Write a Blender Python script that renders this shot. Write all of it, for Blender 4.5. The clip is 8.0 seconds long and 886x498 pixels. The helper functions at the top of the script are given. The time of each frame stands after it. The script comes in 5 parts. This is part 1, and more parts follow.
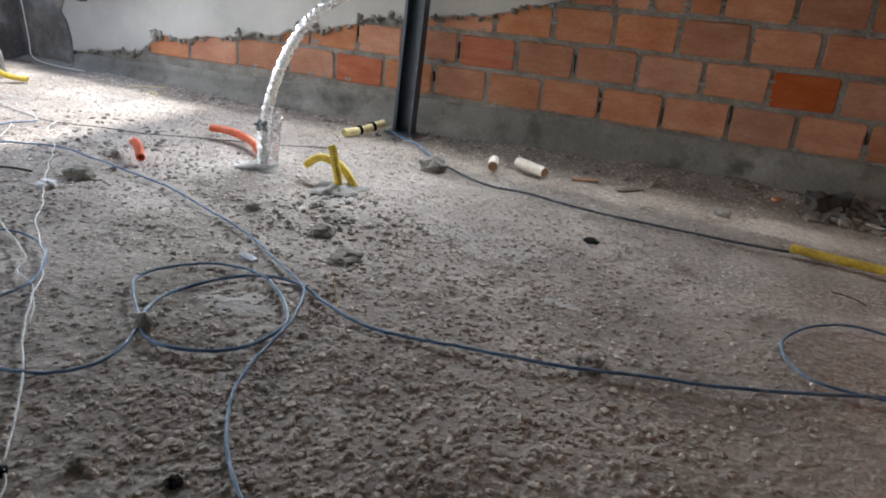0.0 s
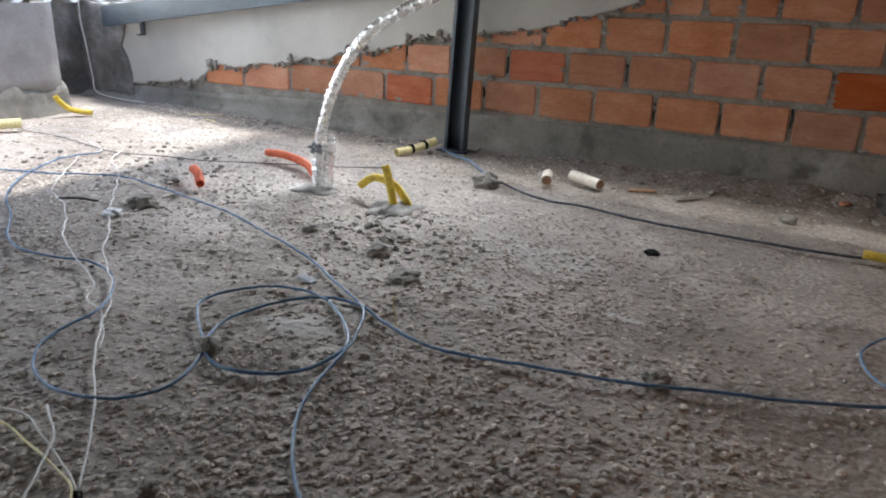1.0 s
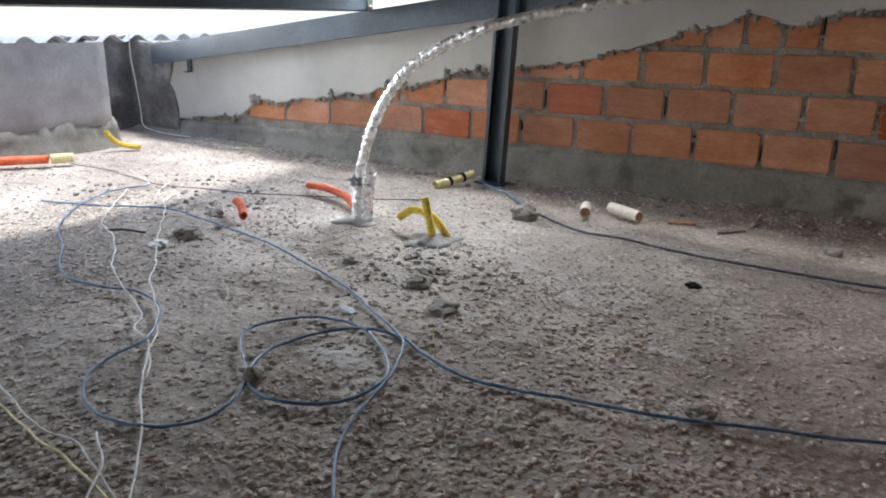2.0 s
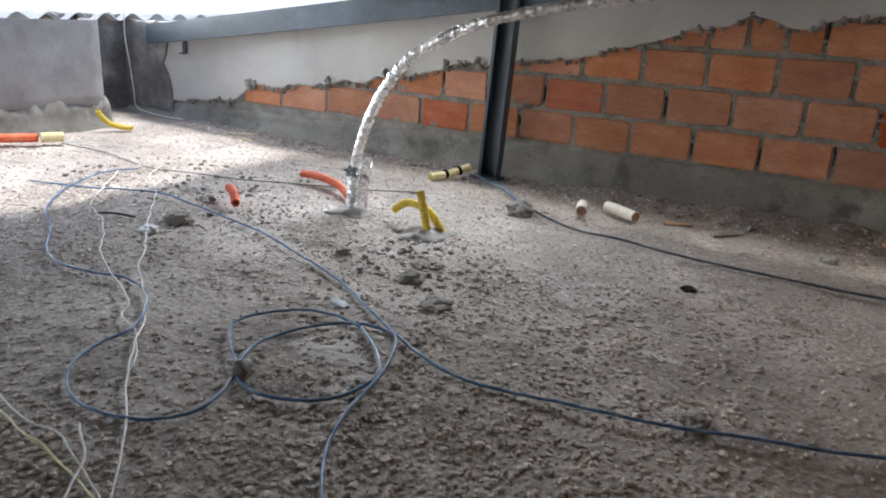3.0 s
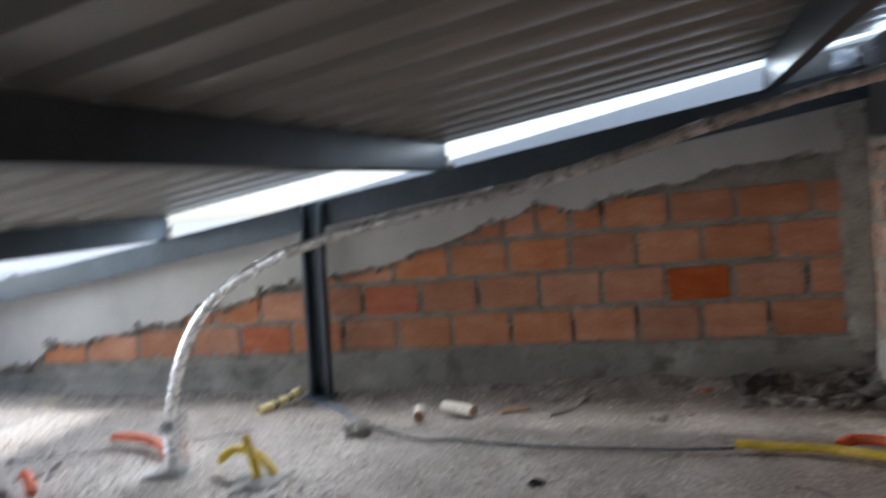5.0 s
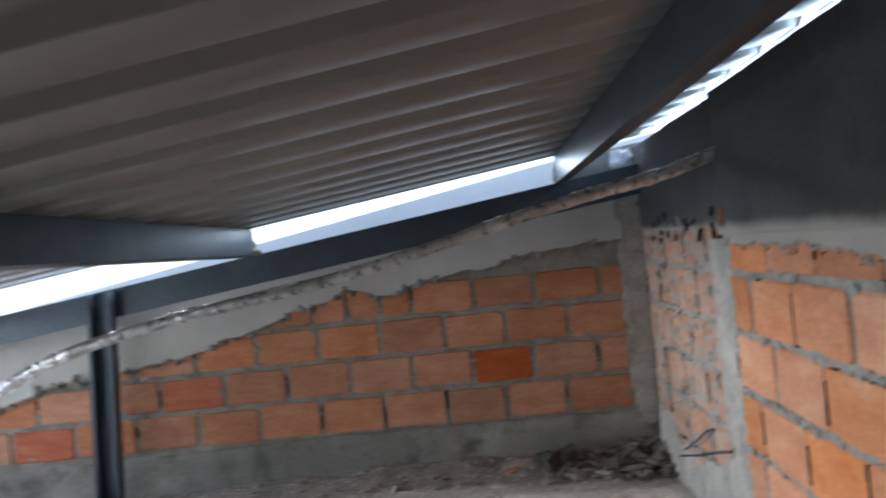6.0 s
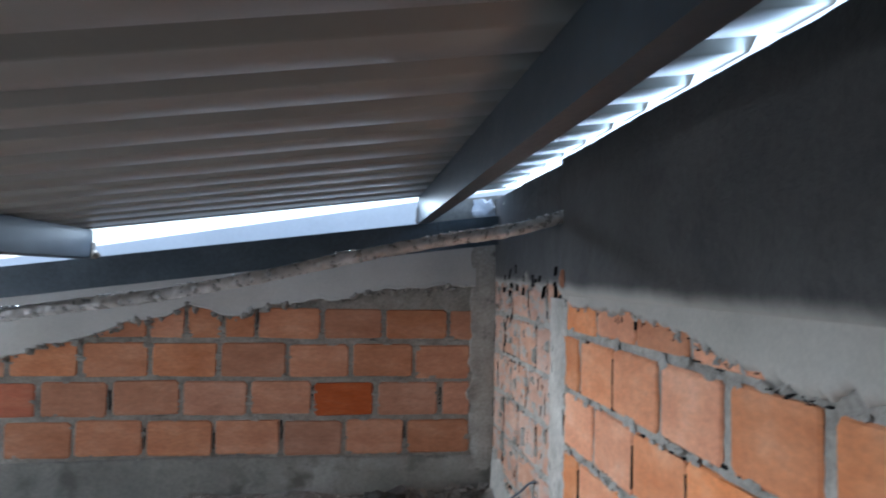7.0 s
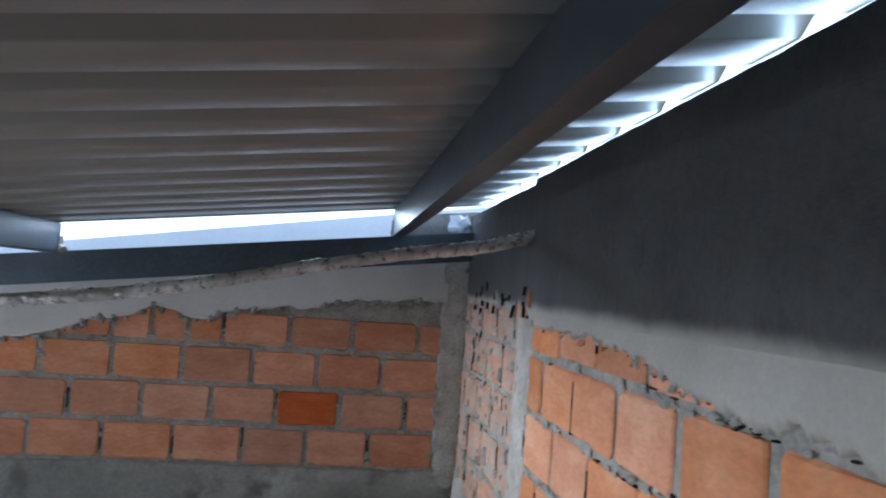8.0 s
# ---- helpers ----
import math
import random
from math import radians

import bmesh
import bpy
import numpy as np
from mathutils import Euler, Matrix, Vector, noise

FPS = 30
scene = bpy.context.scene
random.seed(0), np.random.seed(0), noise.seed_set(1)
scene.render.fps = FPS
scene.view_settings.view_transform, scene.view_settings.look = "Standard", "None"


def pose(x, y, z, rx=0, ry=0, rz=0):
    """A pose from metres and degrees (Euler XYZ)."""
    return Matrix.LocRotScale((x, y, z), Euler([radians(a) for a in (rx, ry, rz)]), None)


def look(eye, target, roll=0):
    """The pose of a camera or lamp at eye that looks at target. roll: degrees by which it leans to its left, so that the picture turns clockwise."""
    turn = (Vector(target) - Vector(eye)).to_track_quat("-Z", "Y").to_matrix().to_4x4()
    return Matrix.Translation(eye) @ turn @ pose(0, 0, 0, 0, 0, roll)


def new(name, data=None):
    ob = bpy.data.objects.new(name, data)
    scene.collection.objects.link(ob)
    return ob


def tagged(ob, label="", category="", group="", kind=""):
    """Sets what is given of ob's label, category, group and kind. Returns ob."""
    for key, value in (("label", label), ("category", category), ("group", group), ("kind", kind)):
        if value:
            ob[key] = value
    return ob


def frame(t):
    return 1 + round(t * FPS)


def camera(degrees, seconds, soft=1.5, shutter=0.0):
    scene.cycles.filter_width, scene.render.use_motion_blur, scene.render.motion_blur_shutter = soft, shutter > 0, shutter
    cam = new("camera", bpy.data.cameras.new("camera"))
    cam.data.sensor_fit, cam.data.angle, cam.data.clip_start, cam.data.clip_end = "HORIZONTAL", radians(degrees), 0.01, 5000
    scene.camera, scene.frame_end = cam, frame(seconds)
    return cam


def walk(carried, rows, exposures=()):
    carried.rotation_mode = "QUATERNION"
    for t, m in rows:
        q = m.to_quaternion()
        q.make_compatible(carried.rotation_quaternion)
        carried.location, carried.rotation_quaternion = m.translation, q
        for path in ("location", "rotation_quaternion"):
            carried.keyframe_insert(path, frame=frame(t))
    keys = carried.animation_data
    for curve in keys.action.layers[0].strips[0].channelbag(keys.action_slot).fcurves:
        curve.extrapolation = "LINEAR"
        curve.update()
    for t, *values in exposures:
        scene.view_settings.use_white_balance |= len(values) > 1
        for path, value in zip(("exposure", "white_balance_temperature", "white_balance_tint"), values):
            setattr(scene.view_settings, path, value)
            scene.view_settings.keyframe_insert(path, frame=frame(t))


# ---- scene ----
cam = camera(62.3, 8.0, soft=1.9, shutter=0.8)
PATH = [
    (0, (0.582, -3.03, 0.727), (-0.178, -1.329, 0.001), 4.9),
    (0.5, (0.581, -3.021, 0.72), (-0.19, -1.325, -0.008), 4.4),
    (1, (0.563, -3.024, 0.724), (-0.331, -1.374, 0.031), 1.7),
    (1.5, (0.552, -3.012, 0.713), (-0.362, -1.379, 0.006), 2.2),
    (2, (0.56, -3.037, 0.729), (-0.433, -1.414, 0.115), 0.9),
    (2.2, (0.561, -3.034, 0.724), (-0.439, -1.42, 0.096), 1.1),
    (3.3, (0.513, -3.015, 0.75), (-0.444, -1.378, 0.116), 3.4),
    (3.5, (0.499, -3.013, 0.76), (-0.453, -1.336, 0.228), 3.4),
    (4, (0.489, -2.973, 0.745), (-0.406, -1.237, 0.315), 4.8),
    (4.5, (0.484, -2.961, 0.781), (-0.326, -1.161, 0.457), 0.3),
    (5, (0.577, -2.923, 0.813), (-0.047, -1.028, 0.666), -5.5),
    (5.2, (0.604, -2.921, 0.83), (0.072, -0.994, 0.747), -6.8),
    (6.3, (0.586, -2.904, 0.864), (0.596, -0.904, 0.876), -3.9),
    (6.5, (0.602, -2.902, 0.863), (0.675, -0.903, 0.888), -2.5),
    (7, (0.645, -2.9, 0.873), (0.886, -0.916, 0.947), 1.2),
    (7.5, (0.66, -2.891, 0.874), (0.89, -0.906, 0.961), 3.1),
    (8, (0.681, -2.892, 0.871), (0.966, -0.916, 0.99), 4.4),
]
walk(cam, [(t, look(eye, target, roll)) for t, eye, target, roll in PATH], exposures=[(0.0, 1.26, 6200, 9), (2.5, 1.24, 6200, 9), (3.5, 1.12, 6150, 10), (4.5, 0.95, 6000, 9), (5.2, 1.08, 5900, 8), (6.4, 1.53, 5450, 6), (8.0, 1.60, 5250, 6)])

# ---- world and light ----
world = bpy.data.worlds.new("sky")
scene.world = world
world.use_nodes = True
wn = world.node_tree.nodes
sky = wn.new("ShaderNodeTexSky")
sky.sky_type, sky.sun_disc = "NISHITA", False
sky.sun_elevation, sky.sun_rotation = radians(72), radians(6)
sky.dust_density, sky.air_density, sky.ozone_density = 1.0, 1.0, 2.0
haze = wn.new("ShaderNodeHueSaturation")
haze.inputs["Saturation"].default_value = 0.6
world.node_tree.links.new(sky.outputs[0], haze.inputs["Color"])
world.node_tree.links.new(haze.outputs[0], wn["Background"].inputs[0])
wn["Background"].inputs[1].default_value = 0.15
sun = new("sun", bpy.data.lights.new("sun", "SUN"))
sun.data.energy, sun.data.angle, sun.data.color = 2.4, radians(10), (1.0, 0.97, 0.93)
sun.matrix_world = look((0.3, 2.6, 8.2), (0, 0, 0))
# daylight in the open side, between the kerb and the eave
daylight = new("daylight", bpy.data.lights.new("daylight", "AREA"))
daylight.data.shape, daylight.data.size, daylight.data.size_y = "RECTANGLE", 3.6, 0.6
daylight.data.energy, daylight.data.color = 11.0, (0.98, 0.99, 1.0)
daylight.matrix_world = look((-3.4, -3.55, 0.45), (-2.0, -3.1, -0.05))
over_wall = new("over_wall_daylight", bpy.data.lights.new("over_wall_daylight", "AREA"))
over_wall.data.shape, over_wall.data.size, over_wall.data.size_y = "RECTANGLE", 1.3, 0.26
over_wall.data.spread = radians(84)
over_wall.data.energy, over_wall.data.color = 9.0, (1.0, 0.975, 0.93)
over_wall.matrix_world = look((-3.6, -0.42, 0.71), (1.2, -0.75, 0.44))
# sky light in the slit over the side wall
slit = new("slit_daylight", bpy.data.lights.new("slit_daylight", "AREA"))
slit.data.shape, slit.data.size, slit.data.size_y = "RECTANGLE", 2.9, 0.018
slit.data.energy, slit.data.color = 0.65, (0.66, 0.82, 1.0)
slit.matrix_world = Matrix.Translation((1.221, -1.55, 1.2015)) @ Matrix.Rotation(radians(90), 4, "Z") @ Matrix.Rotation(radians(90), 4, "X")
# sky light in the open gaps between the rafter beam and the roof sheets
for name, x, length, height, rise, watts in (("gap_daylight_a", -1.01, 1.28, 0.125, 0.052, 7.0), ("gap_daylight_b", 0.27, 1.10, 0.028, 0.087, 0.7)):
    lamp = new(name, bpy.data.lights.new(name, "AREA"))
    lamp.data.shape, lamp.data.size, lamp.data.size_y, lamp.data.energy, lamp.data.color = "RECTANGLE", length, height, watts, (0.90, 0.95, 1.0)
    lamp.matrix_world = Matrix.Translation((x, -0.075, 0.956 + 0.132 * x + rise)) @ Matrix.Rotation(-math.atan(0.132), 4, "Y") @ Matrix.Rotation(radians(-46), 4, "X")
    lamp.data.spread = radians(94)


# ---- materials ----
def ramp(nt, fac, stops):
    r = nt.nodes.new("ShaderNodeValToRGB")
    while len(r.color_ramp.elements) < len(stops):
        r.color_ramp.elements.new(0.5)
    for e, (p, c) in zip(r.color_ramp.elements, stops):
        e.position, e.color = p, (*c, 1)
    nt.links.new(fac, r.inputs[0])
    return r.outputs[0]


def noise_tex(nt, vec, scale, detail=6.0, rough=0.6):
    n = nt.nodes.new("ShaderNodeTexNoise")
    n.inputs["Scale"].default_value, n.inputs["Detail"].default_value, n.inputs["Roughness"].default_value = scale, detail, rough
    nt.links.new(vec, n.inputs["Vector"])
    return n.outputs[0]


def mixed(nt, fac, a, b, mode="MIX"):
    m = nt.nodes.new("ShaderNodeMix")
    m.data_type, m.blend_type = "RGBA", mode
    for value, socket in ((fac, m.inputs[0]), (a, m.inputs[6]), (b, m.inputs[7])):
        if isinstance(value, bpy.types.NodeSocket):
            nt.links.new(value, socket)
        elif isinstance(value, tuple):
            socket.default_value = (*value, 1)
        else:
            socket.default_value = value
    return m.outputs[2]


def surface(name, dark, mid, light, big=3.0, fine=60.0, rough=0.85, metal=0.0, bump=0.3, depth=0.004, stretch=(1, 1, 1), vary=0.0, stain=None, stain_at=(0.55, 0.7), stain_scale=6.0, object_space=False, grain_mix=0.75):
    m = bpy.data.materials.new(name)
    m.use_nodes = True
    nt = m.node_tree
    bsdf = nt.nodes["Principled BSDF"]
    if object_space:
        vec = nt.nodes.new("ShaderNodeTexCoord").outputs["Object"]
    else:
        vec = nt.nodes.new("ShaderNodeNewGeometry").outputs["Position"]
    mp = nt.nodes.new("ShaderNodeMapping")
    mp.inputs["Scale"].default_value = stretch
    nt.links.new(vec, mp.inputs[0])
    vec = mp.outputs[0]
    nb, nf = noise_tex(nt, vec, big, 5), noise_tex(nt, vec, fine, 4, 0.7)
    col = ramp(nt, nb, [(0.3, dark), (0.52, mid), (0.72, light)])
    grain = ramp(nt, nf, [(0.3, (0.62, 0.62, 0.62)), (0.7, (1.3, 1.3, 1.3))])
    col = mixed(nt, grain_mix, col, grain, "MULTIPLY")
    if stain:
        ns = noise_tex(nt, vec, stain_scale, 8, 0.65)
        col = mixed(nt, ramp(nt, ns, [(stain_at[0], (0, 0, 0)), (stain_at[1], (1, 1, 1))]), col, stain)
    if vary:
        info = nt.nodes.new("ShaderNodeObjectInfo")
        hue = nt.nodes.new("ShaderNodeHueSaturation")
        rng = nt.nodes.new("ShaderNodeMapRange")
        rng.inputs[3].default_value, rng.inputs[4].default_value = 1 - vary, 1 + vary
        nt.links.new(info.outputs["Random"], rng.inputs[0])
        nt.links.new(rng.outputs[0], hue.inputs["Value"])
        sat = nt.nodes.new("ShaderNodeMapRange")
        sat.inputs[3].default_value, sat.inputs[4].default_value = 0.93, 1.12
        frac = nt.nodes.new("ShaderNodeMath")
        frac.operation, frac.inputs[1].default_value = "MULTIPLY", 7.3
        fr = nt.nodes.new("ShaderNodeMath")
        fr.operation = "FRACT"
        nt.links.new(info.outputs["Random"], frac.inputs[0])
        nt.links.new(frac.outputs[0], fr.inputs[0])
        nt.links.new(fr.outputs[0], sat.inputs[0])
        nt.links.new(sat.outputs[0], hue.inputs["Saturation"])
        nt.links.new(col, hue.inputs["Color"])
        col = hue.outputs[0]
    nt.links.new(col, bsdf.inputs["Base Color"])
    bsdf.inputs["Metallic"].default_value = metal
    nt.links.new(ramp(nt, nf, [(0.2, (max(rough - 0.1, 0),) * 3), (0.8, (min(rough + 0.1, 1),) * 3)]), bsdf.inputs["Roughness"])
    if bump:
        b = nt.nodes.new("ShaderNodeBump")
        b.inputs["Strength"].default_value, b.inputs["Distance"].default_value = bump, depth
        nt.links.new(nf, b.inputs["Height"])
        nt.links.new(b.outputs[0], bsdf.inputs["Normal"])
    return m


M_FLOOR = surface("dusty_rough_concrete", (0.255, 0.218, 0.188), (0.39, 0.342, 0.301), (0.54, 0.483, 0.434), 2.2, 75, 0.95, bump=0.45, depth=0.004, grain_mix=0.7, stain=(0.165, 0.137, 0.113), stain_at=(0.56, 0.68), stain_scale=5)


def floor_extras():
    """Pebbly relief, a few pale dust patches, and wall-foot shade painted in with dirt."""
    nt = M_FLOOR.node_tree
    bsdf = nt.nodes["Principled BSDF"]
    pos = nt.nodes.new("ShaderNodeNewGeometry").outputs["Position"]
    bump = bsdf.inputs["Normal"].links[0].from_node
    for scale, dist in ((55, 0.008), (120, 0.004)):
        v = nt.nodes.new("ShaderNodeTexVoronoi")
        v.feature = "SMOOTH_F1"
        v.inputs["Scale"].default_value = scale
        nt.links.new(pos, v.inputs["Vector"])
        inv = ramp(nt, v.outputs["Distance"], [(0.0, (1, 1, 1)), (0.75, (0, 0, 0))])
        b = nt.nodes.new("ShaderNodeBump")
        b.inputs["Strength"].default_value, b.inputs["Distance"].default_value = 0.42, dist
        nt.links.new(inv, b.inputs["Height"])
        nt.links.new(bump.outputs[0], b.inputs["Normal"])
        bump = b
    nt.links.new(bump.outputs[0], bsdf.inputs["Normal"])
    col = bsdf.inputs["Base Color"].links[0].from_socket
    # each grain of the aggregate in its own tone
    patchy = ramp(nt, noise_tex(nt, pos, 2.6, 5, 0.65), [(0.40, (0.06, 0.06, 0.06)), (0.62, (0.85, 0.85, 0.85))])
    for scale, amount in ((150, patchy), (70, 0.15)):
        cell = nt.nodes.new("ShaderNodeTexVoronoi")
        cell.inputs["Scale"].default_value = scale
        nt.links.new(pos, cell.inputs["Vector"])
        tone = nt.nodes.new("ShaderNodeSeparateColor")
        nt.links.new(cell.outputs["Color"], tone.inputs[0])
        col = mixed(nt, amount, col, ramp(nt, tone.outputs[0], [(0.0, (0.62, 0.61, 0.60)), (0.6, (0.95, 0.95, 0.95)), (1.0, (1.6, 1.58, 1.55))]), "MULTIPLY")
    edge = noise_tex(nt, pos, 14, 5, 0.7)
    for x, y, rx, ry, pale in ((-0.40, -1.90, 0.19, 0.11, 0.6), (-0.33, -1.55, 0.13, 0.09, 0.5), (0.20, -1.45, 0.15, 0.036, 0.8), (-0.66, -1.12, 0.16, 0.13, 0.5), (-0.1, -1.2, 0.5, 0.22, 0.3), (-1.1, -1.0, 0.2, 0.14, 0.6), (-2.2, -0.55, 0.8, 0.3, 0.3)):
        sub = nt.nodes.new("ShaderNodeVectorMath")
        sub.operation, sub.inputs[1].default_value = "SUBTRACT", (x, y, 0)
        nt.links.new(pos, sub.inputs[0])
        div = nt.nodes.new("ShaderNodeVectorMath")
        div.operation, div.inputs[1].default_value = "DIVIDE", (rx, ry, 1)
        nt.links.new(sub.outputs[0], div.inputs[0])
        ln = nt.nodes.new("ShaderNodeVectorMath")
        ln.operation = "LENGTH"
        nt.links.new(div.outputs[0], ln.inputs[0])
        add = nt.nodes.new("ShaderNodeMath")
        add.operation = "ADD"
        nt.links.new(ln.outputs["Value"], add.inputs[0])
        nt.links.new(edge, add.inputs[1])
        mask = ramp(nt, add.outputs[0], [(0.85, (pale,) * 3), (1.35, (0, 0, 0))])
        col = mixed(nt, mask, col, (0.55, 0.53, 0.51))
    # darker wall-foot strip: dirt, with the wall's shade painted into the colour
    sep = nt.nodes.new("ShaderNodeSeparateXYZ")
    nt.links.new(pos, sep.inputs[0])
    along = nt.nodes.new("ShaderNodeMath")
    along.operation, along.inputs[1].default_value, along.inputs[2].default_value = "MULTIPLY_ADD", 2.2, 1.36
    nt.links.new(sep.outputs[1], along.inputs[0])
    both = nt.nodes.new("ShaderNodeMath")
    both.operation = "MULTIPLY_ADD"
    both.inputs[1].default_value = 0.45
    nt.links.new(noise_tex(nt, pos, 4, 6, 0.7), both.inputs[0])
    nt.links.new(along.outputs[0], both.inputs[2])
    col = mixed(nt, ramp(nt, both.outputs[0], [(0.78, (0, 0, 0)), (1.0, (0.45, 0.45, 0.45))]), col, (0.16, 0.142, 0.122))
    nt.links.new(col, bsdf.inputs["Base Color"])


floor_extras()
M_PEBBLE = surface("grit", (0.38, 0.336, 0.296), (0.50, 0.450, 0.402), (0.61, 0.558, 0.507), 25, 150, 0.95, bump=0.3)


def per_island(m):
    """Each joined stone its own tone."""
    nt = m.node_tree
    bsdf = nt.nodes["Principled BSDF"]
    col = bsdf.inputs["Base Color"].links[0].from_socket
    isl = nt.nodes.new("ShaderNodeNewGeometry").outputs["Random Per Island"]
    nt.links.new(mixed(nt, 0.85, col, ramp(nt, isl, [(0.0, (0.72, 0.69, 0.66)), (0.6, (0.98, 0.96, 0.93)), (1.0, (1.45, 1.42, 1.38))]), "MULTIPLY"), bsdf.inputs["Base Color"])


per_island(M_PEBBLE)
M_PLASTER = surface("cement_plaster", (0.40, 0.385, 0.355), (0.50, 0.485, 0.447), (0.58, 0.565, 0.525), 1.6, 120, 0.9, bump=0.12, depth=0.002, grain_mix=0.22, stain=(0.33, 0.32, 0.30), stain_at=(0.6, 0.8), stain_scale=2.5)
# plaster copy for the side wall, warm reflected light put into its colour
M_WARMLITPLASTER = surface("warm_lit_cement_plaster", (0.41, 0.385, 0.335), (0.50, 0.472, 0.415), (0.57, 0.54, 0.48), 2.2, 120, 0.9, bump=0.15, depth=0.002, grain_mix=0.25, stain=(0.36, 0.335, 0.29), stain_at=(0.58, 0.8), stain_scale=4)
M_MORTAR = surface("mortar", (0.20, 0.184, 0.158), (0.29, 0.268, 0.232), (0.38, 0.355, 0.312), 9, 90, 0.95, bump=0.8, depth=0.006)
M_LOWWALL = surface("mottled_plaster", (0.21, 0.198, 0.19), (0.32, 0.305, 0.295), (0.42, 0.405, 0.39), 3.2, 70, 0.92, bump=0.2, depth=0.003, grain_mix=0.3, stain=(0.24, 0.23, 0.215), stain_at=(0.58, 0.78), stain_scale=7)
M_JOINT = surface("pale_mortar", (0.28, 0.26, 0.225), (0.39, 0.365, 0.322), (0.48, 0.455, 0.408), 12, 90, 0.95, bump=0.6, depth=0.005, stain=(0.16, 0.15, 0.135), stain_at=(0.60, 0.70), stain_scale=16)
M_SMEAR = surface("pale_mortar_smear", (0.34, 0.318, 0.278), (0.47, 0.442, 0.392), (0.58, 0.55, 0.495), 9, 70, 0.95, bump=0.6, depth=0.005, grain_mix=0.6, stain=(0.24, 0.225, 0.20), stain_at=(0.56, 0.68), stain_scale=13)
M_CONCRETE = surface("cast_concrete", (0.17, 0.16, 0.135), (0.25, 0.236, 0.205), (0.35, 0.335, 0.30), 3, 70, 0.92, bump=0.4, depth=0.004, grain_mix=0.5, stain=(0.13, 0.12, 0.10), stain_at=(0.52, 0.66), stain_scale=7)
# roof shade on the upper side wall is put into this render's dark colour
M_DARKWALL = surface("dark_shaded_render", (0.055, 0.053, 0.05), (0.082, 0.079, 0.075), (0.12, 0.116, 0.11), 2.2, 55, 0.72, bump=0.8, depth=0.008, grain_mix=0.7, stain=(0.035, 0.035, 0.037), stain_at=(0.55, 0.75), stain_scale=5)


def shade_edge():
    """The shade painted into the dark render fades out into the pale plaster below."""
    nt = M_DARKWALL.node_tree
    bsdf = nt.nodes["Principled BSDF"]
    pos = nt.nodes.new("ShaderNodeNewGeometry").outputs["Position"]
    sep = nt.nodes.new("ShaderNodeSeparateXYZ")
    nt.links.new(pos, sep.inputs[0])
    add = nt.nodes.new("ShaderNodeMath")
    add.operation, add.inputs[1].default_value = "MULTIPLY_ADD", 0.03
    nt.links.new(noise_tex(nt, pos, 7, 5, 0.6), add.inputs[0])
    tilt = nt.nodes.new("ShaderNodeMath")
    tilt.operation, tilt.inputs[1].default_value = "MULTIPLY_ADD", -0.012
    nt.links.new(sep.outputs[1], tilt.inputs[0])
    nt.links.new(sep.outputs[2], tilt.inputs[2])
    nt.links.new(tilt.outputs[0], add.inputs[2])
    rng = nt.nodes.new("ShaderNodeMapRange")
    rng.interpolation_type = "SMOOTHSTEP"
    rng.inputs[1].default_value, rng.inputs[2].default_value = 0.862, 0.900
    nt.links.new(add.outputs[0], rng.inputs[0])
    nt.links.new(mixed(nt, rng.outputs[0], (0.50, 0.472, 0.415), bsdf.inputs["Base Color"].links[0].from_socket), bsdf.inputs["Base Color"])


shade_edge()
M_PIER = surface("sooty_concrete", (0.075, 0.070, 0.066), (0.17, 0.160, 0.150), (0.36, 0.342, 0.322), 4.2, 60, 0.95, bump=0.6, depth=0.005)
M_BRICK = surface("hollow_clay_brick", (0.40, 0.165, 0.088), (0.485, 0.225, 0.128), (0.56, 0.300, 0.190), 6, 45, 0.9, bump=0.35, depth=0.003, stretch=(1, 1, 2.2), grain_mix=0.45, vary=0.15, stain=(0.52, 0.36, 0.26), stain_at=(0.66, 0.86), stain_scale=9)
M_BRICKPALE = surface("pale_clay_brick", (0.60, 0.235, 0.11), (0.69, 0.31, 0.16), (0.75, 0.40, 0.24), 6, 45, 0.9, bump=0.3, depth=0.003, stretch=(1, 1, 2.2), grain_mix=0.4, vary=0.15, stain=(0.58, 0.44, 0.34), stain_at=(0.66, 0.86), stain_scale=9)
M_BRICKDUSTY = surface("dusty_clay_brick", (0.46, 0.25, 0.165), (0.56, 0.335, 0.235), (0.62, 0.42, 0.32), 8, 45, 0.95, bump=0.4, depth=0.003, stretch=(1, 1, 2.2), grain_mix=0.45, vary=0.1, stain=(0.42, 0.385, 0.34), stain_at=(0.50, 0.62), stain_scale=11)
M_DARKBLOCK = surface("sooty_brick", (0.035, 0.03, 0.027), (0.06, 0.053, 0.047), (0.10, 0.09, 0.08), 9, 60, 0.95, bump=0.6, depth=0.005)
M_BRICKRED = surface("red_clay_brick", (0.40, 0.10, 0.042), (0.48, 0.14, 0.062), (0.52, 0.19, 0.095), 7, 45, 0.9, bump=0.5, depth=0.003, stretch=(1, 1, 4), vary=0.15, grain_mix=0.5)
M_STEEL = surface("dark_primed_steel", (0.036, 0.049, 0.062), (0.056, 0.075, 0.094), (0.082, 0.106, 0.130), 3, 90, 0.38, metal=0.2, bump=0.08, depth=0.001)
M_GALV = surface("galvanised_steel", (0.25, 0.27, 0.29), (0.33, 0.35, 0.37), (0.42, 0.44, 0.46), 5, 120, 0.35, metal=0.75, bump=0.05, depth=0.001)
